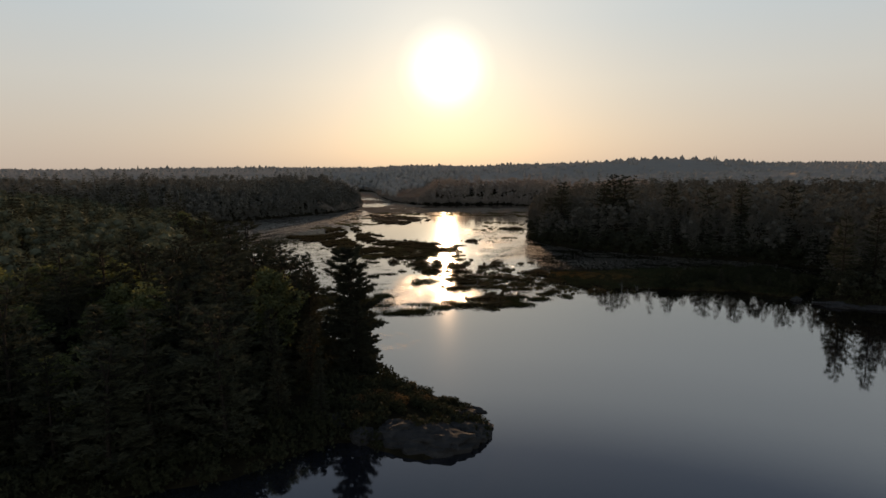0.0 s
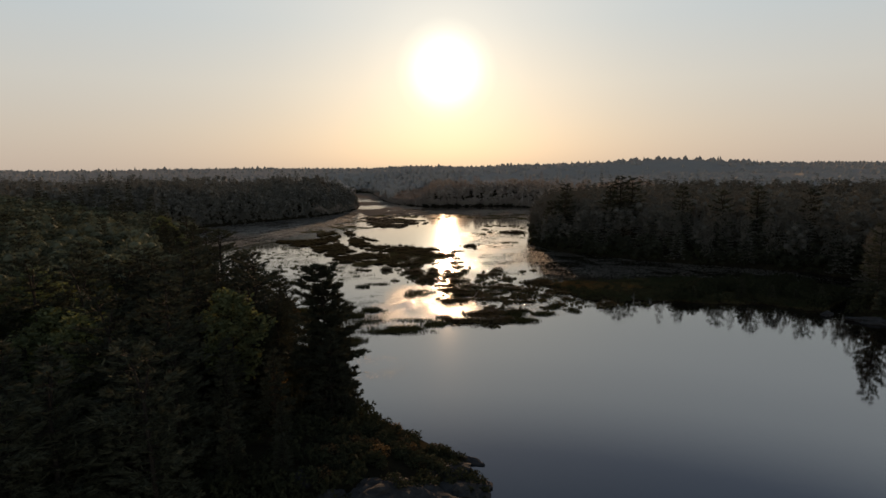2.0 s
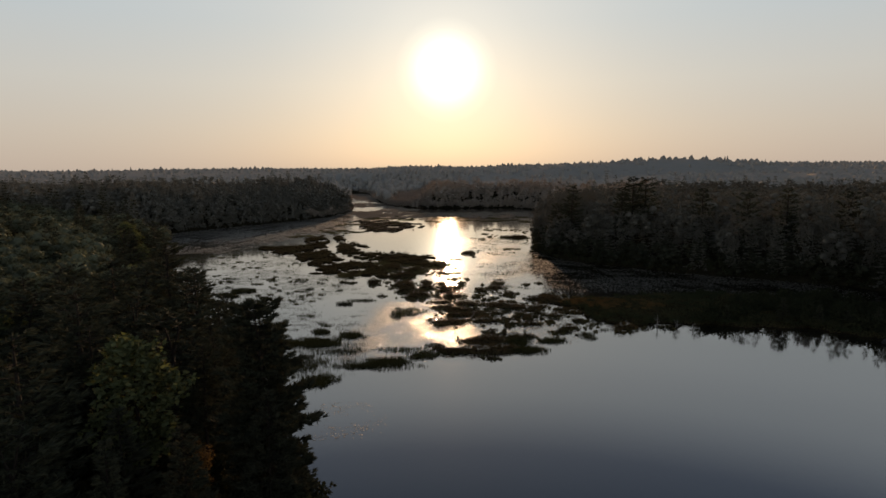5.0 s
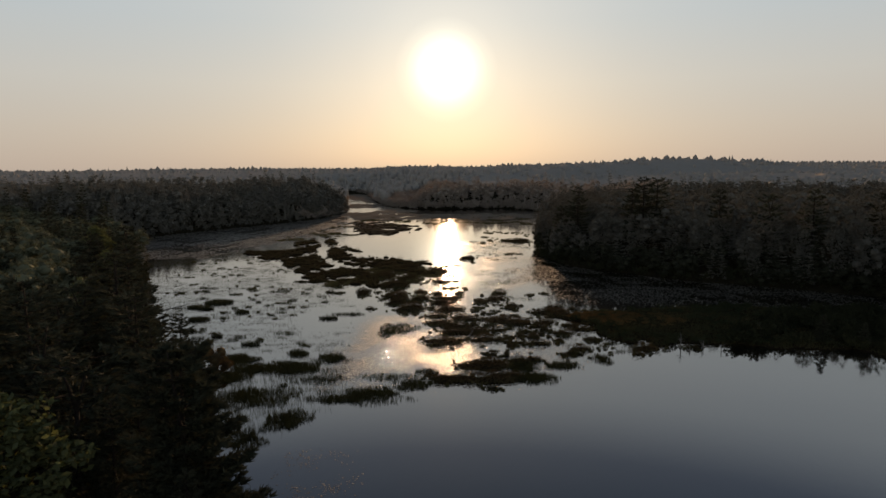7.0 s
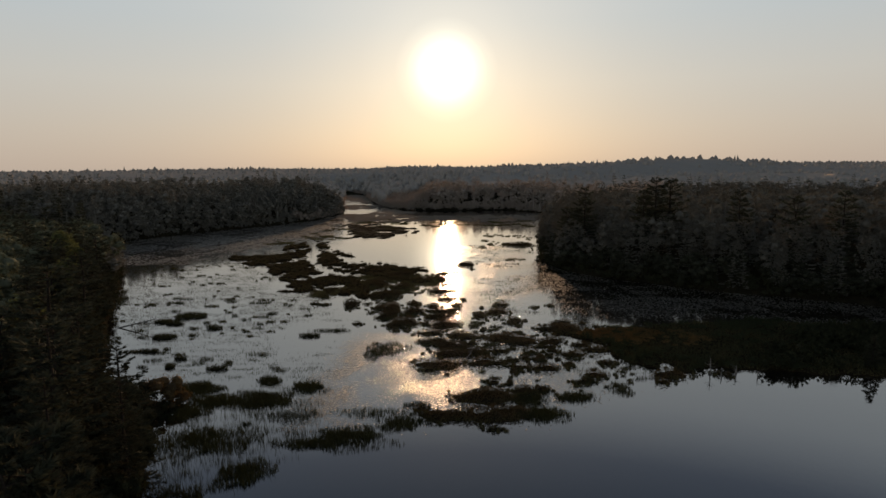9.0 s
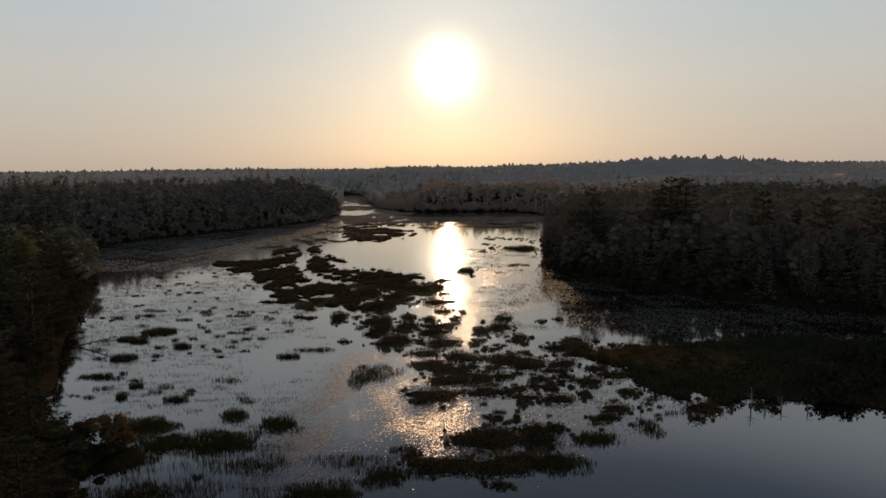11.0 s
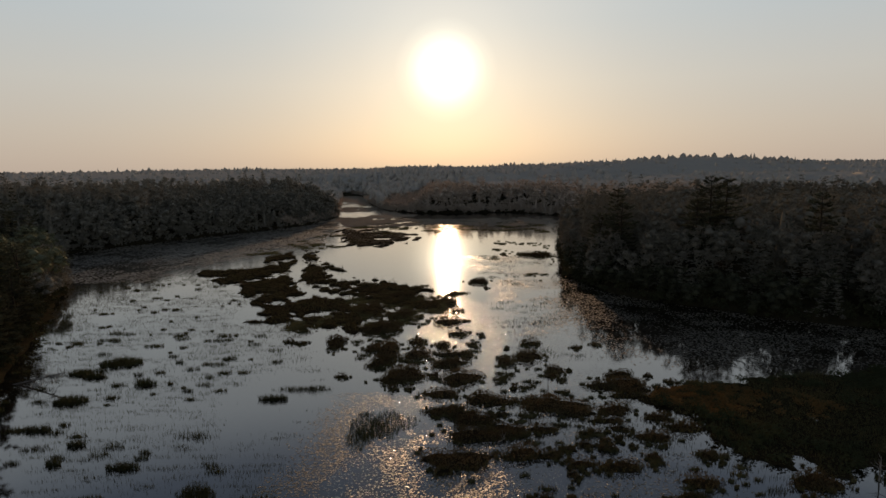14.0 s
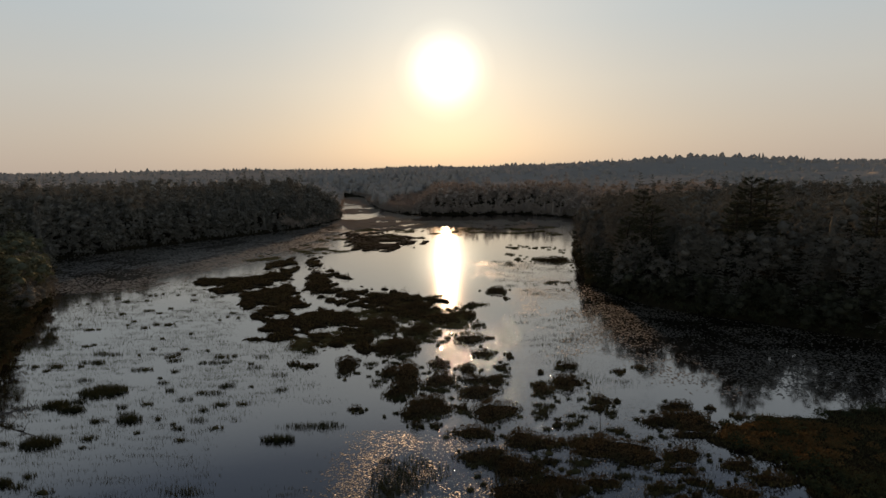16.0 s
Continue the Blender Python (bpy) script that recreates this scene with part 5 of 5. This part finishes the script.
def floating_pads(name, poly, count, label, seed, size=0.22, patch=7.0, cut=-0.1, mat=None):
    """Floating leaves, each a slightly tilted notched disc."""
    rng = np.random.default_rng(seed)
    xs, ys = [p[0] for p in poly], [p[1] for p in poly]
    X, Y = rng.uniform(min(xs), max(xs), count * 4), rng.uniform(min(ys), max(ys), count * 4)
    ok = (edge(poly, X, Y) + rng.normal(-2, 3.5, X.shape) > 0) & (shore_distance(X, Y) < -0.3) & (waves(X, Y, patch, seed) + 0.6 * waves(X, Y, patch * 0.3, seed + 1) + rng.normal(0, 0.5, X.shape) > cut)
    X, Y = X[ok][:count], Y[ok][:count]
    n = len(X)
    a = np.linspace(0.25, 6.03, 6)
    disc = np.concatenate([[[0, 0]], np.stack([np.cos(a), np.sin(a)], 1)])
    r = size * rng.uniform(0.6, 1.3, n)
    t = rng.uniform(0, 6.28, n)
    dx = (disc[None, :, 0] * np.cos(t)[:, None] - disc[None, :, 1] * np.sin(t)[:, None]) * r[:, None]
    dy = (disc[None, :, 0] * np.sin(t)[:, None] + disc[None, :, 1] * np.cos(t)[:, None]) * r[:, None]
    sx, sy = rng.normal(0, 0.06, n), rng.normal(0, 0.06, n)
    Z = 0.03 + dx * sx[:, None] + dy * sy[:, None]
    V = np.stack([X[:, None] + dx, Y[:, None] + dy, np.maximum(Z, 0.006)], -1).reshape(-1, 3)
    f = np.array([(0, i, i + 1) for i in range(1, 6)])
    F = (f[None] + (np.arange(n) * 7)[:, None, None]).reshape(-1, 3)
    tagged(new(name, mesh_np(name, V, F, mat or M_PAD)), label, "lily pads", kind="stuff")


floating_pads("lily_pads", [(-24, 108), (4, 118), (8, 140), (-2, 165), (-20, 165), (-26, 135)], 14000, "scattered lily pads floating on the bright marsh water", 201, 0.10, 5, 0.0)
floating_pads("lily_pads", [(8, 110), (40, 125), (36, 150), (20, 170), (6, 150), (6, 120)], 2200, "scattered lily pads between the marsh islets", 202, 0.11, 5, 0.3)
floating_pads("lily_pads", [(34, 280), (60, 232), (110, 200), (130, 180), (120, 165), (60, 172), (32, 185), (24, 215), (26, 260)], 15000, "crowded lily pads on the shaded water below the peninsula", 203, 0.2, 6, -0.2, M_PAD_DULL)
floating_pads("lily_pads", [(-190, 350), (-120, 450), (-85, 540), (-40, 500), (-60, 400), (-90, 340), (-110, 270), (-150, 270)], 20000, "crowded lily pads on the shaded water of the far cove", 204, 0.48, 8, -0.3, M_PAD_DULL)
floating_pads("lily_pads", [(0, 330), (36, 330), (34, 260), (28, 200), (14, 200), (10, 260)], 3800, "thin drifts of lily pads on the glittering water", 205, 0.2, 5, 0.25)
floating_pads("lily_pads", [(-23, 73), (-12, 72), (-11, 86), (-22, 87)], 420, "a few pale lily pads floating near the wooded shore", 206, 0.085, 3, 0.0, M_PAD_DULL)


def reed_wisps(name, poly, clumps, label, seed, h=0.38, patch=9.0, cut=-0.2):
    """Countless thin clumps of stalks in shallow water."""
    rng = np.random.default_rng(seed)
    xs, ys = [p[0] for p in poly], [p[1] for p in poly]
    X, Y = rng.uniform(min(xs), max(xs), clumps * 5), rng.uniform(min(ys), max(ys), clumps * 5)
    ok = inside(poly, X, Y) & (shore_distance(X, Y) < -0.5) & (waves(X, Y, patch, seed) > cut)
    X, Y = X[ok][:clumps], Y[ok][:clumps]
    n = len(X)
    per = rng.integers(4, 34, n)
    i = np.repeat(np.arange(n), per)
    w = rng.uniform(0.25, 1.2, n)[i]
    P = np.stack([X[i] + rng.normal(0, 1, len(i)) * w * 2.0, Y[i] + rng.normal(0, 1, len(i)) * w * 0.4, np.full(len(i), -0.08)], 1)
    V, F = blades_on(P, h, 0.16, rng, 1, 0.06)
    tagged(new(name, mesh_np(name, V, F, M_REED)), label, "reeds", kind="stuff")


reed_wisps("reed_wisps", [(-46, 122), (-100, 196), (-135, 262), (-100, 290), (-60, 236), (-38, 205), (-26, 170), (-24, 125)], 1900, "thin wisps of reeds scattered over the shallow bay", 211, 0.42, 9.0, -0.6)
reed_wisps("reed_wisps", [(-46, 100), (-46, 122), (-22, 122), (-20, 104), (-26, 92), (-38, 92)], 230, "thin wisps of reeds at the bay's edge", 212, 0.9)
reed_wisps("reed_wisps", [(10, 330), (40, 330), (34, 240), (26, 180), (12, 190), (8, 250)], 320, "thin wisps of reeds in the glittering water", 213, 0.6)
reed_wisps("reed_wisps", [(10, 110), (46, 130), (34, 150), (24, 160), (10, 150)], 60, "thin wisps of reeds among the islets", 214, 0.6)


def tussock_scatter(name, poly, count, label, seed, lo=0.3, hi=1.1, cut=-0.3):
    """Small sedge tussocks too many to count."""
    rng = np.random.default_rng(seed)
    xs, ys = [p[0] for p in poly], [p[1] for p in poly]
    X, Y = rng.uniform(min(xs), max(xs), count * 5), rng.uniform(min(ys), max(ys), count * 5)
    ok = inside(poly, X, Y) & (shore_distance(X, Y) < -0.5) & (waves(X, Y, 7, seed) > cut)
    X, Y = X[ok][:count], Y[ok][:count]
    parts = []
    for x, y in zip(X, Y):
        r = lo + (hi - lo) * rng.uniform() ** 2.2
        V, F, ph = mound(x, y, r * 1.05, r * 0.7, 0.1 + 0.1 * r, rng, 2, 9)
        parts.append((V, F))
        m = int(14 + 42 * r)
        a, f = rng.uniform(0, 6.28, m), np.sqrt(rng.uniform(0, 1.1, m))
        P = np.stack([x + r * 1.5 * f * np.cos(a), y + r * f * np.sin(a), np.full(m, 0.02)], 1)
        parts.append(blades_on(P, 0.3 + 0.25 * rng.uniform() + 0.12 * r, 0.45, rng, 2, 0.085))
    V, F = join(parts)
    tagged(new(name, mesh_np(name, V, F, M_SEDGE)), label, "sedge tussocks", kind="stuff")


tussock_scatter("sedge_tussocks", [(-44, 206), (-20, 200), (-4, 226), (2, 250), (-10, 262), (-30, 246)], 330, "small dark tussocks breaking up the sedge mat's edge", 221, 0.4, 2.2)
tussock_scatter("sedge_tussocks", [(-30, 200), (-8, 160), (0, 140), (12, 140), (22, 160), (16, 180), (2, 200), (-6, 226), (-22, 206)], 150, "small dark tussocks among the islets", 222, 0.3, 1.4)
tussock_scatter("sedge_tussocks", [(8, 116), (20, 122), (36, 130), (34, 150), (26, 160), (12, 150), (4, 130)], 60, "small dark tussocks at the open water's edge", 223, 0.3, 0.9)
tussock_scatter("sedge_tussocks", [(-100, 330), (-80, 420), (-60, 500), (60, 500), (56, 420), (10, 440), (-30, 400), (-70, 350)], 300, "far dark tussocks on the upper marsh", 224, 0.6, 3.4, 0.0)
tussock_scatter("sedge_tussocks", [(21, 384), (47, 368), (38, 283), (28, 262), (15, 316)], 90, "small dark tussocks on the glittering water below the peninsula", 226, 0.3, 1.6, -0.1)
tussock_scatter("sedge_tussocks", [(-100, 180), (-120, 250), (-90, 290), (-60, 230), (-40, 190), (-30, 150), (-56, 135)], 70, "small dark tussocks in the shallow bay", 225, 0.3, 1.2)


def meadow_bushes(name, poly, count, mat, label, seed, lo, hi, tall=0.7):
    """Low bushes standing over a sedge mat."""
    rng = np.random.default_rng(seed)
    xs, ys = [p[0] for p in poly], [p[1] for p in poly]
    X, Y = rng.uniform(min(xs), max(xs), count * 4), rng.uniform(min(ys), max(ys), count * 4)
    ok = (edge(poly, X, Y) > 0.5) & (waves(X, Y, 6, seed) + rng.normal(0, 0.4, X.shape) > 0.1)
    X, Y = X[ok][:count], Y[ok][:count]
    k = rng.uniform(lo, hi, len(X))
    V, F = scatter(BUSH, np.stack([X, Y, np.full(len(X), 0.05), k, k * tall * rng.uniform(0.7, 1.3, len(X))], 1), rng)
    tagged(new(name, mesh_np(name, V, F, mat)), label, "shrubs", kind="stuff")


meadow_bushes("meadow_bushes", MAT_R, 520, M_MEADOW, "low ochre and green bushes over the sedge meadow", 231, 0.4, 1.1)
meadow_bushes("meadow_bushes", [(60, 136), (75, 134), (84, 133), (98, 124), (112, 136), (126, 152), (110, 164), (86, 160), (70, 150)], 330, M_SHRUB, "dark green bushes standing high over the shoreward meadow", 236, 0.9, 1.7, 1.1)
meadow_bushes("meadow_bushes", [(44, 139), (54, 137), (64, 137), (75, 135), (84, 134), (98, 125), (106, 131), (92, 140), (70, 141), (50, 142)], 130, M_SHRUB, "dark bushes along the meadow's water edge", 237, 0.5, 1.2, 1.0)
meadow_bushes("meadow_bushes", [(30, 161), (34, 165), (44, 167), (56, 164), (60, 156), (52, 149), (42, 148), (37, 152), (36, 156), (32, 158)], 330, M_RUSSET, "russet and ochre sedge hummocks on the meadow's lakeward tip", 238, 0.35, 0.8, 0.6)
meadow_bushes("meadow_bushes", MAT_W, 260, M_BOG, "low dark bushes over the sedge mat", 232, 0.35, 0.7)
meadow_bushes("meadow_bushes", MAT_E, 200, M_BOG, "low dark bushes over the sedge mat", 233, 0.35, 0.7)

# scattered reed stands of the shallow bay
BAY = np.random.default_rng(88)
for i in range(70):
    x, y = BAY.uniform(-84, -24), BAY.uniform(112, 205)
    if shore_distance(np.array([x]), np.array([y]))[0] > -3 or x > -26 - 0.2 * (y - 112) + 14 * BAY.uniform():
        continue
    k = BAY.uniform(0.5, 1.5)
    reed_bed(x, y, k * 1.5, k * 0.8)

# dense reeds off the wooded shore
reed_bed(-14.0, 108.5, 5.5, 2.6, 40)
reed_bed(-19.0, 105.5, 4.2, 1.8, 34)
reed_bed(-6.0, 113.5, 4.0, 1.6, 30)
reed_bed(14.5, 116.5, 3.4, 3.0, 26)
reed_bed(-45.1, 128.0, 4.9, 3.4, 34)
reed_bed(-39.8, 122.2, 3.6, 3.1, 34)
reed_bed(-31.5, 122.6, 4.9, 4.1, 34)
reed_bed(-41.2, 117.3, 2.8, 3.1, 34)
reed_bed(-34.4, 106.1, 6.9, 5.5, 34)
reed_bed(-25.8, 97.1, 3.3, 4.0, 34)
reed_bed(-30.5, 89.8, 3.3, 3.1, 34)
reed_bed(-32.8, 131.8, 2.1, 2.1, 34)
reed_bed(-25.1, 129.0, 3.2, 2.3, 34)

# small evergreens rooted in the meadow's edge
for x, y, h in ((82, 137.0, 6.4), (69, 139.0, 4.2), (90, 135.0, 5.0), (95, 132.0, 4.4), (101, 130.0, 5.6)):
    ob = plant("spruce_b", x, y, h, 1.25, x * 11.0)
    ob.matrix_basis = Matrix.Translation((0, 0, 0.2 - ob.matrix_basis.translation.z)) @ ob.matrix_basis

# ---- the rocky point ----


def rock(name, x, y, z, sx, sy, sz, turn, seed, label, group=""):
    """A weathered granite ledge or boulder with worn joints."""
    bm = bmesh.new()
    bmesh.ops.create_icosphere(bm, subdivisions=4, radius=1.0)
    rng = random.Random(seed)
    off = Vector((rng.uniform(0, 50), rng.uniform(0, 50), rng.uniform(0, 50)))
    for v in bm.verts:
        p = v.co.copy()
        n = noise.noise(p * 1.3 + off) * 0.30 + noise.noise(p * 3.1 + off) * 0.13 + noise.noise(p * 7.0 + off) * 0.05
        crack = min(abs(noise.noise(Vector((p.x * 0.8 + p.y * 1.7, p.z * 2.5, 3)) + off)), abs(noise.noise(Vector((p.y * 2.2 - p.x * 0.7, p.x, 9)) + off)))
        v.co = p * (1 + n - (0.16 * max(0, 1 - crack * 8)))
        v.co.z = math.copysign(abs(v.co.z) ** 0.8, v.co.z)
        v.co = Vector((v.co.x * sx, v.co.y * sy, v.co.z * sz))
    me = bpy.data.meshes.new(name)
    bm.to_mesh(me)
    bm.free()
    me.materials.append(M_ROCK)
    ob = new(name, me)
    ob.matrix_basis = pose(x, y, z, rng.uniform(-4, 4), rng.uniform(-4, 4), turn)
    return tagged(ob, label, "rock", group)


G_ROCK = "rocks of the point"
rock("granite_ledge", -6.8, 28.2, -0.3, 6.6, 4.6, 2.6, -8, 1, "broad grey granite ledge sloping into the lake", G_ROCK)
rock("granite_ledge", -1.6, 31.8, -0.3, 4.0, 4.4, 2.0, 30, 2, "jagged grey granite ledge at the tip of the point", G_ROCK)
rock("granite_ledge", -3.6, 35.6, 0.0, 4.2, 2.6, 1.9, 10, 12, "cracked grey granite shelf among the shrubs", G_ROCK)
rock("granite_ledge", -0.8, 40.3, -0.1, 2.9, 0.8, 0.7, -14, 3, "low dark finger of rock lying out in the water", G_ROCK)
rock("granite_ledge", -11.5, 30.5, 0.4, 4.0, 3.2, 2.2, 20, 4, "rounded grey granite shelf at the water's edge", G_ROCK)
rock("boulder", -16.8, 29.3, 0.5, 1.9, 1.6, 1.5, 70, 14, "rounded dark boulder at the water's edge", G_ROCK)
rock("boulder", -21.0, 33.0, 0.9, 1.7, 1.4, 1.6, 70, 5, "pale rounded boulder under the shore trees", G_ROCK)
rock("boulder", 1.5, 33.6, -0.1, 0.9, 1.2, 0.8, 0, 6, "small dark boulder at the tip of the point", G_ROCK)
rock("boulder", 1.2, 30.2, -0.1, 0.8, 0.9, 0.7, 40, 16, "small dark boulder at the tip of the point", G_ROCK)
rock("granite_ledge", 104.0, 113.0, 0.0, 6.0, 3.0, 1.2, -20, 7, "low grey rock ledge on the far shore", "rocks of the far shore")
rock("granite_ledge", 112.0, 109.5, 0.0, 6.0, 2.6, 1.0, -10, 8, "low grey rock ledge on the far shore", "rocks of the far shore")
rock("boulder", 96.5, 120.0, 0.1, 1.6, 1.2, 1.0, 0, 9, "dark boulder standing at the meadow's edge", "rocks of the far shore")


def shrub(x, y, r, h, mat, foot=None):
    root = new("shrub")
    root.location = (x, y, ground_z(x, y) - 0.05 if foot is None else foot)
    stems = [tube([(0, 0, 0), (math.cos(a) * r * 0.3, math.sin(a) * r * 0.3, h * 0.4), (math.cos(a) * r * 0.6, math.sin(a) * r * 0.6, h * 0.75)], [0.03, 0.02, 0.008], 3)
             for a in TWIG.uniform(0, 6.28, 5)]
    part("stems", join(stems), M_BARK, root)
    n = int(90 * r)
    d = unit(TWIG.normal(0, 1, (n, 3)) + (0, 0, 0.4))
    P = d * (r, r, h * 0.55) * TWIG.uniform(0.5, 1.1, (n, 1)) + (0, 0, h * 0.5)
    part("leaves", leaves(P, 0.16, 3, TWIG), mat, root)
    return root


for i in range(130):
    u = i / 130
    x, y = -21 + 20 * u + TWIG.normal(0, 0.8), 43 - 3.5 * u + TWIG.normal(0, 6.0) * (1.05 - 0.75 * u)
    if shore_distance(np.array([x]), np.array([y]))[0] < 0.8 or (y < 33 and x > -9) or y < 29:
        continue
    tagged(shrub(x, y, float(TWIG.uniform(0.8, 1.5)) * (1.1 - 0.3 * u), float(TWIG.uniform(0.9, 1.7)) * (1.2 - 0.5 * u), M_AUTUMN if i % 7 == 3 else M_SHRUB),
           "russet low shrub on the rocky point" if i % 7 == 3 else "low dark green shrub covering the rocky point", "shrub", "shrubs on the point")

# growth rooted in the cracks of the ledges
for x, y, z, r in ((0.9, 33.2, 1.0, 0.9), (-0.3, 32.4, 1.5, 1.0), (1.3, 31.6, 0.7, 0.7), (-1.6, 33.6, 1.6, 1.1), (-2.6, 32.0, 1.4, 0.9), (0.2, 34.4, 1.0, 1.0), (-3.6, 33.9, 1.6, 1.1), (-5.0, 31.2, 1.9, 1.0),
                   (-6.6, 30.6, 2.0, 1.2), (-8.4, 30.4, 1.9, 1.1), (-4.4, 35.4, 1.7, 1.1), (-2.2, 36.2, 1.5, 1.0), (-9.8, 31.6, 2.0, 1.2), (-6.0, 33.0, 1.7, 1.2), (-0.6, 30.6, 1.3, 0.7), (1.0, 29.9, 0.5, 0.6)):
    tagged(shrub(x, y, r, r * 0.9, M_SHRUB, z - 0.25), "small dark shrub rooted in a granite ledge", "shrub", "shrubs on the point")

# rounded bushes leaning out over the bay from the wooded shore
for x, y, r, h, mat, look_of in ((-48.2, 120.0, 4.2, 3.8, M_AUTUMN, "brown"), (-52.5, 115.5, 3.2, 3.4, M_SHRUB, "dark green"), (-45.5, 121.2, 2.3, 2.0, M_AUTUMN, "brown"), (-46.6, 110.5, 2.6, 2.8, M_SHRUB, "dark green"),
                                 (-43.4, 104.6, 2.4, 2.6, M_SHRUB, "dark green"), (-41.0, 97.5, 2.4, 2.6, M_SHRUB, "dark green"), (-38.6, 91.0, 2.6, 2.8, M_SHRUB, "dark green")):
    root = new("shore_bush")
    root.location = (x, y, max(0.0, ground_z(x, y)) - 0.1)
    part("stems", join([tube([(0, 0, -0.4), (math.cos(a) * r * 0.3, math.sin(a) * r * 0.3, h * 0.4), (math.cos(a) * r * 0.6, math.sin(a) * r * 0.6, h * 0.75)], [0.05, 0.035, 0.015], 4) for a in TWIG.uniform(0, 6.28, 7)]), M_BARK, root)
    part("leaves", lobed_lod(r, h * 0.55, h * 0.5, 16, r * 0.4, 60, 0.2), mat, root)
    tagged(root, "rounded " + look_of + " leafy bush at the water's edge", "bush", "bushes along the wooded shore")

# ---- dead wood ----


def snag(x, y, h, lean, turn, branches, label, thick=1.0):
    root = new("dead_snag")
    root.matrix_basis = pose(x, y, -0.4, lean, 0, turn)
    stem = part("trunk", tube([(0, 0, 0), (0.06, 0, h * 0.5), (0, 0.05, h)], [0.11 * thick, 0.08 * thick, 0.03 * thick], 6), M_DEAD, root, "", True)
    for i in range(branches):
        a, z = TWIG.uniform(0, 6.28), h * TWIG.uniform(0.3, 0.95)
        l = TWIG.uniform(0.4, 1.3) * thick
        part("branch", tube([(0, 0, z), (math.cos(a) * l * 0.6, math.sin(a) * l * 0.6, z + 0.1), (math.cos(a) * l, math.sin(a) * l, z + 0.4)], [0.04 * thick, 0.025 * thick, 0.01 * thick], 4), M_DEAD, stem)
    return tagged(root, label, "dead tree", "dead wood in the marsh")


snag(50.0, 134.5, 3.6, 2, 0, 9, "bare grey dead sapling standing at the meadow's edge")
snag(54.0, 133.2, 2.0, 8, 40, 2, "broken grey stump leaning in the water")
snag(55.2, 134.8, 2.2, -6, 140, 2, "broken grey stump leaning in the water")
snag(58.0, 132.4, 1.8, 5, 220, 1, "short grey stump standing in the water")
snag(51.4, 132.6, 1.6, 10, 300, 3, "short twiggy stump standing in the water")
snag(14.0, 162.0, 3.8, 1, 0, 2, "thin bare dead sapling on a marsh islet")
snag(4.0, 146.0, 3.2, 55, 30, 4, "dead branch slumped off an islet into the water")
snag(-84.0, 170.5, 12.5, 76, 84, 22, "fallen dead tree reaching out over the bay", 1.9)
snag(-26.0, 95.0, 0.7, 60, 40, 1, "short dark log lying in the shallows")
